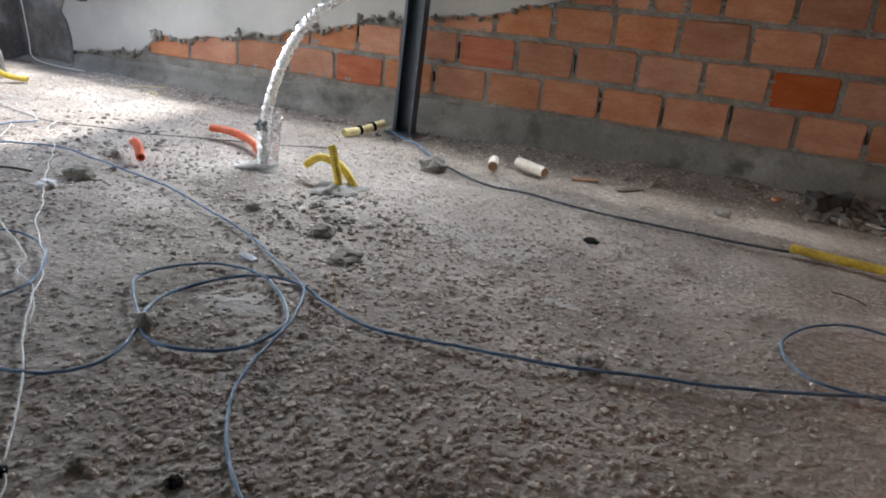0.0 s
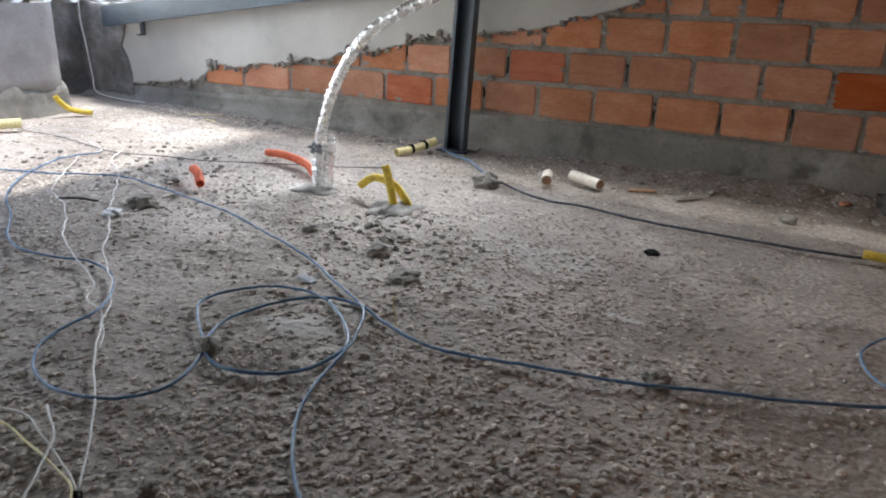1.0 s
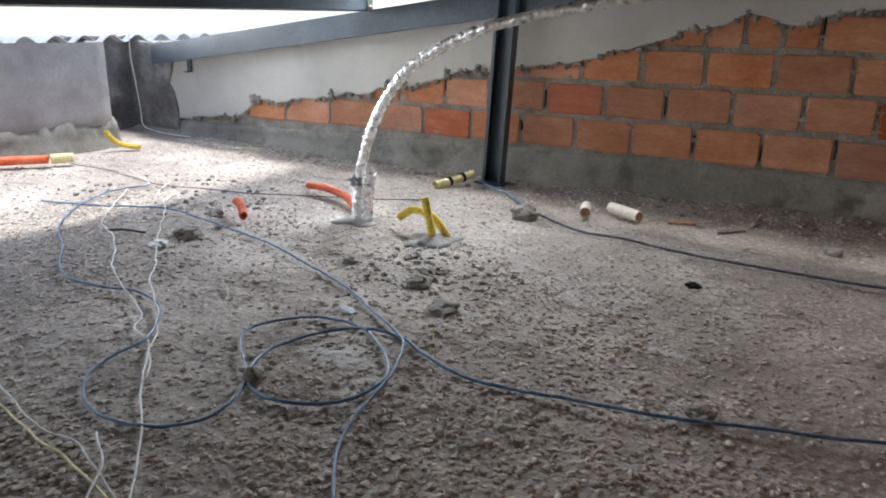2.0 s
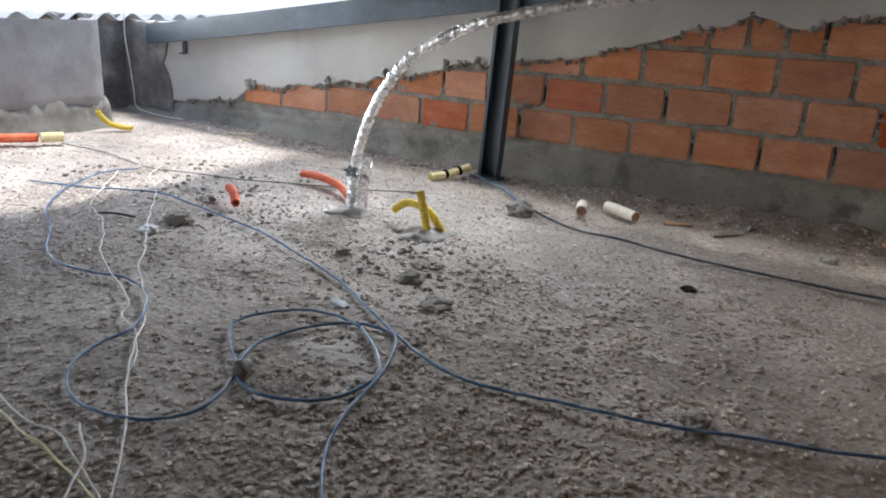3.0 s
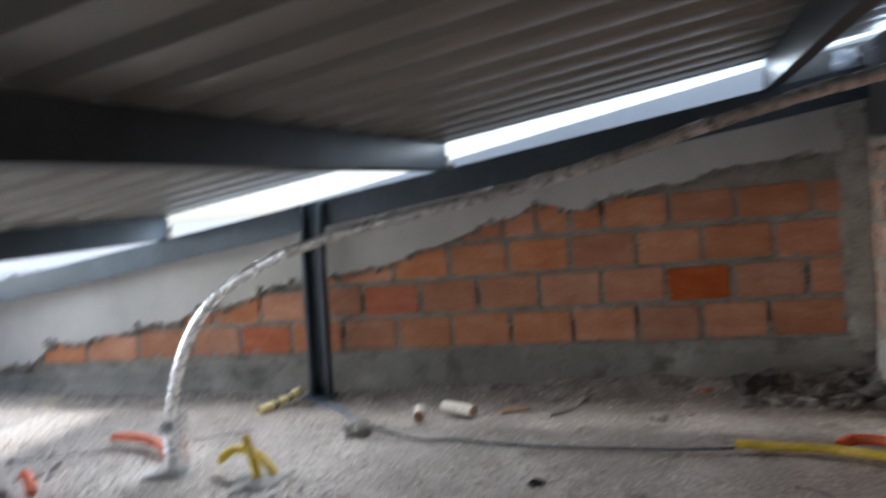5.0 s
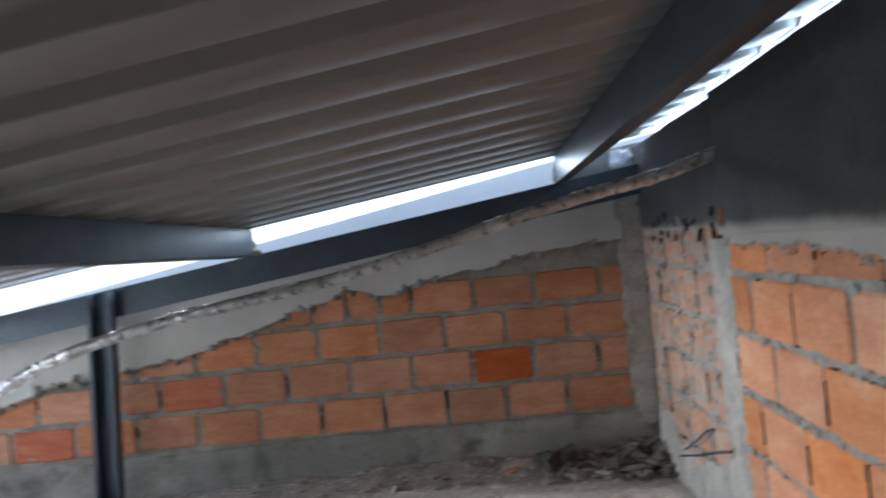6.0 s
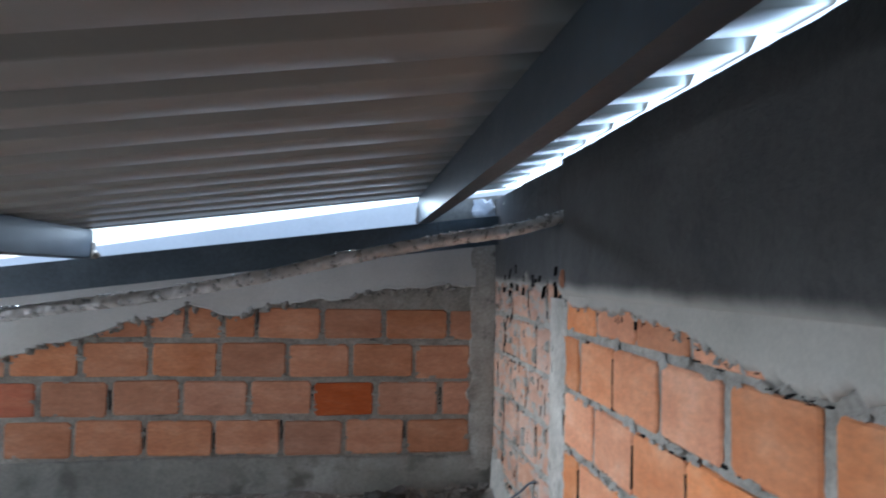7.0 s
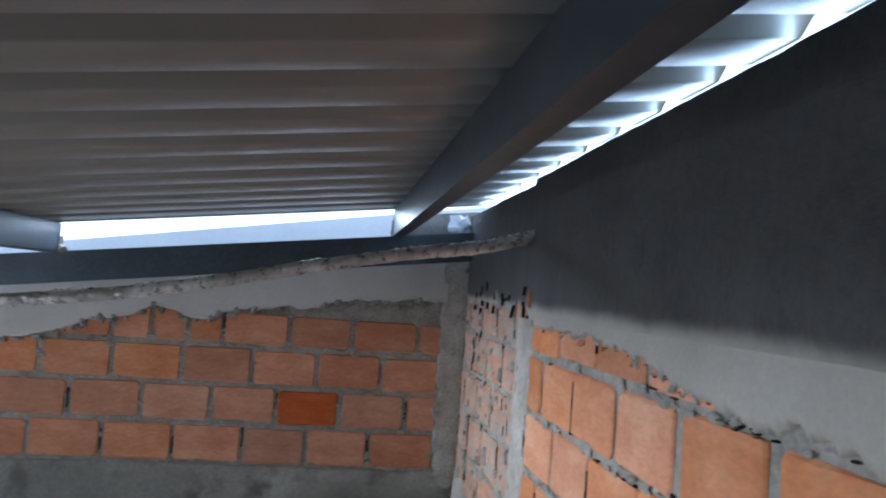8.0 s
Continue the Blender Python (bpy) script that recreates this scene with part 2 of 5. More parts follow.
M_ROOF = surface("roof_sheet_underside", (0.255, 0.254, 0.232), (0.290, 0.288, 0.263), (0.325, 0.322, 0.295), 0.7, 30, 0.36, metal=0.25, bump=0.0, grain_mix=0.1)
M_FOIL = surface("wrinkled_aluminium_foil", (0.78, 0.78, 0.78), (0.87, 0.87, 0.87), (0.93, 0.93, 0.93), 20, 38, 0.27, metal=0.85, bump=0.6, depth=0.004)
# duller copy of the foil: dust and dark reflections put into its colour
M_DULLFOIL = surface("dusty_shaded_foil", (0.40, 0.38, 0.355), (0.56, 0.54, 0.51), (0.85, 0.84, 0.82), 9, 40, 0.30, metal=0.6, bump=0.3, depth=0.004)
M_CLEAR = surface("clear_plastic_film", (0.80, 0.80, 0.80), (0.85, 0.85, 0.85), (0.9, 0.9, 0.9), 20, 60, 0.25, bump=0.4, depth=0.003)
M_CLEAR.node_tree.nodes["Principled BSDF"].inputs["Transmission Weight"].default_value = 0.85
M_BLUE = surface("blue_wire_sheath", (0.045, 0.10, 0.19), (0.075, 0.16, 0.29), (0.19, 0.30, 0.41), 18, 150, 0.45, bump=0.05, stain=(0.30, 0.32, 0.33), stain_at=(0.52, 0.75), stain_scale=22)
M_WHITE = surface("white_wire_sheath", (0.55, 0.54, 0.52), (0.68, 0.67, 0.65), (0.78, 0.77, 0.75), 30, 150, 0.5, bump=0.05)
M_BLACKW = surface("dark_wire_sheath", (0.03, 0.035, 0.045), (0.06, 0.07, 0.09), (0.13, 0.15, 0.18), 20, 150, 0.5, bump=0.05)
M_YELLOW = surface("yellow_corrugated_conduit", (0.55, 0.38, 0.03), (0.72, 0.52, 0.05), (0.78, 0.62, 0.16), 14, 90, 0.5, bump=0.1, stain=(0.45, 0.38, 0.22), stain_at=(0.6, 0.8), stain_scale=25)
M_PALEYELLOW = surface("pale_yellow_conduit", (0.70, 0.60, 0.28), (0.80, 0.71, 0.38), (0.85, 0.78, 0.50), 14, 90, 0.5, bump=0.1)
M_ORANGE = surface("orange_conduit", (0.60, 0.10, 0.03), (0.78, 0.15, 0.05), (0.80, 0.24, 0.12), 14, 90, 0.5, bump=0.1)
M_CREAM = surface("cream_pvc", (0.62, 0.55, 0.45), (0.74, 0.68, 0.58), (0.80, 0.75, 0.67), 18, 120, 0.55, bump=0.05)
M_HOLE = surface("pipe_inside", (0.35, 0.20, 0.12), (0.42, 0.25, 0.15), (0.45, 0.28, 0.18), 18, 120, 0.8, bump=0.05)
M_BLACK = surface("black_tape", (0.010, 0.010, 0.010), (0.015, 0.015, 0.015), (0.022, 0.022, 0.022), 20, 90, 0.9, bump=0.1)
M_BLACK.node_tree.nodes["Principled BSDF"].inputs["Specular IOR Level"].default_value = 0.1
M_WOOD = surface("splinter_wood", (0.35, 0.20, 0.11), (0.45, 0.27, 0.16), (0.55, 0.36, 0.23), 20, 120, 0.8, bump=0.2)
M_PAPER = surface("crumpled_paper", (0.65, 0.65, 0.66), (0.78, 0.78, 0.79), (0.85, 0.85, 0.86), 40, 150, 0.8, bump=0.2)
M_STONE = surface("concrete_lump", (0.20, 0.185, 0.165), (0.30, 0.28, 0.25), (0.40, 0.38, 0.345), 12, 80, 0.95, bump=0.8, depth=0.006)
M_SHARD = surface("mortar_shards", (0.15, 0.138, 0.122), (0.25, 0.232, 0.208), (0.36, 0.338, 0.308), 16, 90, 0.95, bump=0.6, depth=0.004)
per_island(M_SHARD)
M_LIGHTCEM = surface("pale_cement", (0.26, 0.245, 0.225), (0.33, 0.315, 0.29), (0.40, 0.385, 0.36), 8, 60, 0.95, bump=0.4, depth=0.004)
M_OUT = surface("sunlit_ground", (0.32, 0.32, 0.32), (0.38, 0.38, 0.38), (0.44, 0.44, 0.44), 0.2, 3, 0.95, bump=0)
M_NEIGHBOUR = surface("fibre_cement", (0.40, 0.41, 0.43), (0.48, 0.49, 0.51), (0.54, 0.55, 0.57), 2, 40, 0.9, bump=0.1)
M_LIGHTPLASTER = surface("grey_parapet_render", (0.52, 0.54, 0.56), (0.60, 0.62, 0.64), (0.66, 0.68, 0.70), 1.5, 60, 0.9, grain_mix=0.12, bump=0.05)


# ---- mesh helpers ----
def finish(name, bm, material, parent=None, label="", smooth=False):
    me = bpy.data.meshes.new(name)
    if bm.faces:
        bmesh.ops.recalc_face_normals(bm, faces=bm.faces)
    bm.to_mesh(me)
    bm.free()
    me.materials.append(material)
    if smooth:
        me.polygons.foreach_set("use_smooth", [True] * len(me.polygons))
    ob = new(name, me)
    if parent:
        ob.parent = parent
    if label:
        ob["label"] = label
    return ob


def part(name, bm, material, parent, label="", smooth=False):
    return finish(name, bm, material, parent, label, smooth)


def from_lists(name, verts, faces, material, parent=None, smooth=False):
    me = bpy.data.meshes.new(name)
    me.from_pydata(verts, [], faces)
    me.materials.append(material)
    if smooth:
        me.polygons.foreach_set("use_smooth", [True] * len(me.polygons))
    ob = new(name, me)
    if parent:
        ob.parent = parent
    return ob


def box_into(bm, x0, x1, y0, y1, z0, z1, bevel=0.0):
    r = bmesh.ops.create_cube(bm, size=1.0, matrix=Matrix.LocRotScale(((x0 + x1) / 2, (y0 + y1) / 2, (z0 + z1) / 2), None, (x1 - x0, y1 - y0, z1 - z0)))
    if bevel:
        es = {e for v in r["verts"] for e in v.link_edges}
        bmesh.ops.bevel(bm, geom=list(es), offset=bevel, segments=2, profile=0.6, affect="EDGES")
    return r


def anchor(name, x, y, z):
    e = new(name)
    e.empty_display_size = 0.05
    e.location = (x, y, z)
    return e


def spline(points, step=0.02):
    """Catmull-Rom through the points."""
    ps = [Vector(p) for p in points]
    ps = [ps[0] * 2 - ps[1]] + ps + [ps[-1] * 2 - ps[-2]]
    out = []
    for a, b, c, d in zip(ps, ps[1:], ps[2:], ps[3:]):
        n = max(2, int((c - b).length / step))
        for i in range(n):
            t = i / n
            out.append(0.5 * ((2 * b) + (c - a) * t + (2 * a - 5 * b + 4 * c - d) * t * t + (3 * b - a - 3 * c + d) * t ** 3))
    out.append(ps[-2])
    return out


def tube_into(bm, path, radius, sides=8, rings=None, cap=True, inner=0.0):
    """Sweep a circle along path. rings: a function of the ring's index that scales the radius."""
    up = Vector((0, 0, 1))
    loops = []
    n = len(path)
    for i, p in enumerate(path):
        d = (path[min(i + 1, n - 1)] - path[max(i - 1, 0)]).normalized()
        u = d.cross(up)
        u = u.normalized() if u.length > 1e-3 else Vector((1, 0, 0))
        w = u.cross(d)
        r = radius * (rings(i) if rings else 1)
        loops.append([bm.verts.new(p + (u * math.cos(a) + w * math.sin(a)) * r) for a in (2 * math.pi * k / sides for k in range(sides))])
    for la, lb in zip(loops, loops[1:]):
        for k in range(sides):
            bm.faces.new((la[k], la[(k + 1) % sides], lb[(k + 1) % sides], lb[k]))
    if cap:
        for loop in (loops[0], loops[-1]):
            if inner:
                c = sum((v.co for v in loop), Vector()) / sides
                ring = [bm.verts.new(c + (v.co - c) * inner) for v in loop]
                for k in range(sides):
                    bm.faces.new((loop[k], loop[(k + 1) % sides], ring[(k + 1) % sides], ring[k]))
                other = loops[1] if loop is loops[0] else loops[-2]
                back = (sum((v.co for v in other), Vector()) / sides - c).normalized() * radius * 1.5
                deep = [bm.verts.new(v.co + back) for v in ring]
                for k in range(sides):
                    bm.faces.new((ring[k], ring[(k + 1) % sides], deep[(k + 1) % sides], deep[k]))
                bm.faces.new(deep)
            else:
                bm.faces.new(loop)


def lump_into(bm, centre, size, squash=0.6, seed=0, detail=2, rough=0.35):
    r = bmesh.ops.create_icosphere(bm, subdivisions=detail, radius=1.0)
    off = Vector((seed * 3.7, seed * 1.3, seed * 5.1))
    for v in r["verts"]:
        k = 1 + rough * noise.noise(v.co * 1.4 + off) + rough * 0.5 * noise.noise(v.co * 3.3 + off)
        v.co = Vector((v.co.x * size * k, v.co.y * size * k, v.co.z * size * squash * k)) + Vector(centre)


# ---- plan ----
SLOPE = 0.132
RIGHT = 1.20          # face of the side wall
LEFT = -3.10
SOUTH = -5.6


def beam_top(x):
    return 0.956 + SLOPE * x


def roof_z(x):
    return beam_top(x) + 0.10


def ground(x, y):
    """Height of the rough floor."""
    p = Vector((x, y, 0))
    h = 0.014 * noise.noise(p * 1.3) + 0.008 * noise.noise(p * 4.0)
    rough = (0.5 + 0.5 * noise.noise(p * 0.9 + Vector((7, 2, 0)))) * (1 - 0.6 * max(0.0, min(1.0, (x - 0.05) / 0.6)))
    h += (0.001 + 0.005 * rough) * noise.noise(p * 17) + (0.0008 + 0.0034 * rough) * abs(noise.noise(p * 45)) + (0.001 + 0.003 * rough) * noise.noise(p * 90)
    # dropped mortar banked up against the wall
    bank = max(0.0, min(1.0, (y + 0.26) / 0.2)) * max(0.0, min(1.0, (x + 0.9) / 0.6))
    return h - 0.006 + 0.035 * bank * (1 + 0.5 * noise.noise(p * 8))


# ---- floor ----
def build_floor():
    def sheet(x0, x1, y0, y1, step):
        nx, ny = int((x1 - x0) / step) + 1, int((y1 - y0) / step) + 1
        xs, ys = np.linspace(x0, x1, nx), np.linspace(y0, y1, ny)
        verts = [(x, y, ground(x, y)) for y in ys for x in xs]
        faces = [(j * nx + i, j * nx + i + 1, (j + 1) * nx + i + 1, (j + 1) * nx + i) for j in range(ny - 1) for i in range(nx - 1)]
        return verts, faces
    va, fa = sheet(-3.8, 1.3, -2.75, 0.05, 0.0095)
    vb, fb = sheet(-3.8, 1.3, SOUTH - 0.1, -2.75, 0.05)
    n = len(va)
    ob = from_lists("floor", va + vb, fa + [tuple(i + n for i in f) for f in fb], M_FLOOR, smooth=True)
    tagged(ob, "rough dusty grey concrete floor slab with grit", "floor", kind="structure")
    slab = bmesh.new()
    box_into(slab, -3.8, 1.3, SOUTH - 0.1, 0.05, -0.22, -0.04)
    part("slab", slab, M_CONCRETE, ob)


build_floor()


def build_grit():
    rng = np.random.RandomState(5)
    ico = bmesh.new()
    bmesh.ops.create_icosphere(ico, subdivisions=1, radius=1.0)
    base = np.array([v.co[:] for v in ico.verts])
    tri = np.array([[v.index for v in f.verts] for f in ico.faces])
    ico.free()
    octa = np.array([(1, 0, 0), (-1, 0, 0), (0, 1, 0), (0, -1, 0), (0, 0, 1), (0, 0, -1)], float)
    otri = np.array([(0, 2, 4), (2, 1, 4), (1, 3, 4), (3, 0, 4), (2, 0, 5), (1, 2, 5), (3, 1, 5), (0, 3, 5)])
    verts, faces, k, count = [], [], 0, 0
    while count < 72000:
        x, y = rng.uniform(-3.0, 1.15), -2.85 + 2.8 * rng.rand() ** 1.6
        p = Vector((x, y, 0))
        dens = 0.42 + 0.75 * noise.noise(p * 1.3 + Vector((3, 1, 3))) + 0.5 * noise.noise(p * 5)
        dens += 0.18 - 0.70 * max(0, min(1, (x - 0.1) / 0.7)) + 0.5 * (y > -0.3) + 0.6 * math.exp(-((x + 0.05) / 0.4) ** 2 - ((y + 1.2) / 0.22) ** 2) + 0.7 * math.exp(-((x - 0.12) / 0.3) ** 2 - ((y + 2.15) / 0.45) ** 2)
        if rng.rand() > dens:
            continue
        near = y < -1.1
        s = 0.0020 + 0.0066 * rng.rand() ** 2.4
        a = rng.uniform(0, 6.28)
        ca, sa = math.cos(a), math.sin(a)
        shape, t = (base, tri) if near and s > 0.0035 else (octa, otri)
        b = shape * (s * rng.uniform(0.7, 1.35, 3) * (1, 1, 0.55)) + rng.normal(0, s * 0.1, shape.shape)
        z = ground(x, y) + s * rng.uniform(-0.25, 0.3)
        verts.append(np.c_[x + b[:, 0] * ca - b[:, 1] * sa, y + b[:, 0] * sa + b[:, 1] * ca, z + b[:, 2]])
        faces.append(t + k)
        k += len(shape)
        count += 1
    ob = from_lists("grit", np.concatenate(verts).tolist(), np.concatenate(faces).tolist(), M_PEBBLE)
    tagged(ob, "loose pale grit and cement crumbs on the floor", "gravel", kind="stuff")


build_grit()


# ---- brick wall behind ----
def plaster_edge(x):
    pts = [(-3.8, 0.06), (-3.1, 0.095), (-2.66, 0.135), (-2.59, 0.185), (-2.53, 0.235), (-2.2, 0.262), (-1.95, 0.305), (-1.70, 0.345), (-1.44, 0.395), (-1.25, 0.45), (-0.9, 0.49), (-0.65, 0.54), (-0.36, 0.612), (-0.12, 0.685), (0.03, 0.735), (0.16, 0.71), (0.30, 0.735), (0.45, 0.765), (0.63, 0.785), (0.86, 0.81), (1.3, 0.845)]
    xs, zs = zip(*pts)
    z = float(np.interp(x, xs, zs))
    n = noise.noise(Vector((x * 7.0, 0.3, 0))) * 0.022 + noise.noise(Vector((x * 24.0, 1.3, 0))) * 0.012
    return z + n


def brick_mesh(name, length, height, depth, seed, material=None):
    """A worn brick face along x, centred, its front at y = 0."""
    bm = bmesh.new()
    box_into(bm, -length / 2, length / 2, 0, depth, -height / 2, height / 2)
    rng = random.Random(seed)
    deep = [e for e in bm.edges if abs(e.verts[0].co.y - e.verts[1].co.y) > depth * 0.9]
    bmesh.ops.bevel(bm, geom=deep, offset=0.013, segments=2, profile=0.5, affect="EDGES")
    front = [e for e in bm.edges if all(abs(v.co.y) < 1e-6 for v in e.verts)]
    bmesh.ops.bevel(bm, geom=front, offset=0.004, segments=1, profile=0.5, affect="EDGES")
    for v in bm.verts:
        v.co += Vector((rng.uniform(-1, 1) * 0.003, rng.uniform(-1, 1) * 0.0006, rng.uniform(-1, 1) * 0.0028))
    me = bpy.data.meshes.new(name)
    bmesh.ops.recalc_face_normals(bm, faces=bm.faces)
    bm.to_mesh(me)
    bm.free()
    me.materials.append(material or M_BRICK)
    return me


def far_wall():
    bm = bmesh.new()
    # mortar bed, its face a little behind the bricks
    nx, nz = 220, 50
    grid = {}
    for i in range(nx + 1):
        x = -3.75 + (1.40 + 3.75) * i / nx
        top = beam_top(x) - 0.02
        for j in range(nz + 1):
            z = -0.08 + (top + 0.08) * j / nz
            y = 0.002 + 0.005 * noise.noise(Vector((x * 18, z * 18, 4))) + 0.004 * noise.noise(Vector((x * 50, z * 50, 9)))
            grid[i, j] = bm.verts.new((x, y, z))
    for i in range(nx):
        for j in range(nz):
            bm.faces.new((grid[i, j], grid[i + 1, j], grid[i + 1, j + 1], grid[i, j + 1]))
    wall = finish("wall_north", bm, M_MORTAR)
    tagged(wall, "red hollow brick wall, half covered in grey cement plaster", "wall", kind="structure")
    core = bmesh.new()
    vs = [core.verts.new(c) for c in ((-3.75, 0.02, -0.2), (1.40, 0.02, -0.2), (1.40, 0.02, beam_top(1.40) - 0.021), (-3.75, 0.02, beam_top(-3.75) - 0.021))]
    f = core.faces.new(vs)
    ext = bmesh.ops.extrude_face_region(core, geom=[f])
    for v in ext["geom"]:
        if isinstance(v, bmesh.types.BMVert):
            v.co.y = 0.13
    part("wall_core", core, M_CONCRETE, wall)
    # plaster coat with a torn lower edge
    bm = bmesh.new()
    rows, cols = 14, 420
    front, back = {}, {}
    for i in range(cols + 1):
        x = -3.75 + (1.13 + 3.75) * i / cols
        lo, hi = plaster_edge(x), beam_top(x) - 0.02
        for j in range(rows + 1):
            t = (j / rows) ** 1.6
            z = lo + (hi - lo) * t
            y = -0.013 + 0.006 * noise.noise(Vector((x * 2.0, z * 2.0, 5))) + 0.003 * noise.noise(Vector((x * 9, z * 9, 2)))
            if j == 0:
                y += 0.008
            elif j == 1:
                y -= 0.006 * (0.5 + noise.noise(Vector((x * 15, 0, 0))))
            front[i, j] = bm.verts.new((x, y, z))
        back[i] = bm.verts.new((x, 0.008, lo + 0.004))
    for i in range(cols):
        bm.faces.new((back[i], back[i + 1], front[i + 1, 0], front[i, 0]))
        for j in range(rows):
            bm.faces.new((front[i, j], front[i + 1, j], front[i + 1, j + 1], front[i, j + 1]))
    part("plaster_coat", bm, M_PLASTER, wall, "smooth grey cement plaster coat with torn edge", smooth=True)
    # mortar squeezed out along the torn edge
    bm = bmesh.new()
    rng = random.Random(3)
    x = -2.9
    while x < 1.1:
        s = rng.uniform(0.006, 0.019)
        lump_into(bm, (x, -0.004, plaster_edge(x) + rng.uniform(-0.014, 0.006)), s, rng.uniform(0.5, 1.3), rng.randint(0, 99), 1, 0.6)
        x += rng.uniform(0.012, 0.07)
    part("mortar_lump", bm, M_MORTAR, wall, "dark crumbly mortar along the plaster edge")
    # kerb of cast concrete at the foot
    bm = bmesh.new()
    cols, prof = 260, ((-0.075, -0.05), (-0.07, -0.005), (-0.035, 0.022), (-0.016, 0.045), (-0.013, 0.10), (-0.012, 0.146), (0.0, 0.158), (0.012, 0.16))
    vv = {}
    for i in range(cols + 1):
        x = -3.75 + (1.24 + 3.75) * i / cols
        for j, (y, z) in enumerate(prof):
            n = noise.noise(Vector((x * 5, z * 12, 8)))
            m = noise.noise(Vector((x * 19, z * 25, 3)))
            vv[i, j] = bm.verts.new((x, y + 0.006 * n + 0.004 * m - (0.03 * max(0, noise.noise(Vector((x * 3, 2, 2)))) if j < 3 else 0), z + (0.030 * min(0.0, x) + 0.008) * max(0.0, z) / 0.16 + 0.008 * n + (0.004 * m if j else 0)))
    for i in range(cols):
        for j in range(len(prof) - 1):
            bm.faces.new((vv[i, j], vv[i + 1, j], vv[i + 1, j + 1], vv[i, j + 1]))
    kerb = finish("baseboard", bm, M_CONCRETE, smooth=True)
    tagged(kerb, "stained grey concrete kerb at the foot of the brick wall", "kerb", kind="structure")
    # corner pier
    bm = bmesh.new()
    vv = {}
    for j in range(41):
        z = -0.05 + 1.10 * j / 40
        for i, (x, y) in enumerate(((1.112, 0.01), (1.118, -0.010), (1.15, -0.011), (1.19, -0.012), (1.213, -0.010), (1.225, 0.03), (1.26, 0.045))):
            e = 0.02 * noise.noise(Vector((1, z * 16, i * 0.3))) + 0.012 * noise.noise(Vector((1, z * 45, i * 0.3))) if i < 2 else 0.005 * noise.noise(Vector((4, z * 8, i)))
            vv[i, j] = bm.verts.new((x + e, y + 0.4 * e, z))
    for j in range(40):
        for i in range(6):
            bm.faces.new((vv[i, j], vv[i + 1, j], vv[i + 1, j + 1], vv[i, j + 1]))
    pier = finish("corner_pier", bm, M_JOINT)
    tagged(pier, "rough grey concrete pier in the corner", "pillar", kind="structure")
    return wall


wall_north = far_wall()


# ---- side wall of bricks, plaster above ----
def side_edge(y):
    pts = [(-6, 0.72), (-2.6, 0.735), (-2.2, 0.742), (-2.0, 0.742), (-1.86, 0.756), (-1.73, 0.783), (-1.5, 0.803), (-1.03, 0.812), (-0.76, 0.818), (0.1, 0.832)]
    ys, zs = zip(*pts)
    return float(np.interp(y, ys, zs)) + 0.018 * noise.noise(Vector((y * 9, 5, 0))) + 0.012 * noise.noise(Vector((y * 31, 2, 0))) + 0.010 * noise.noise(Vector((y * 85, 2, 0)))


WALL_TOP = 1.188


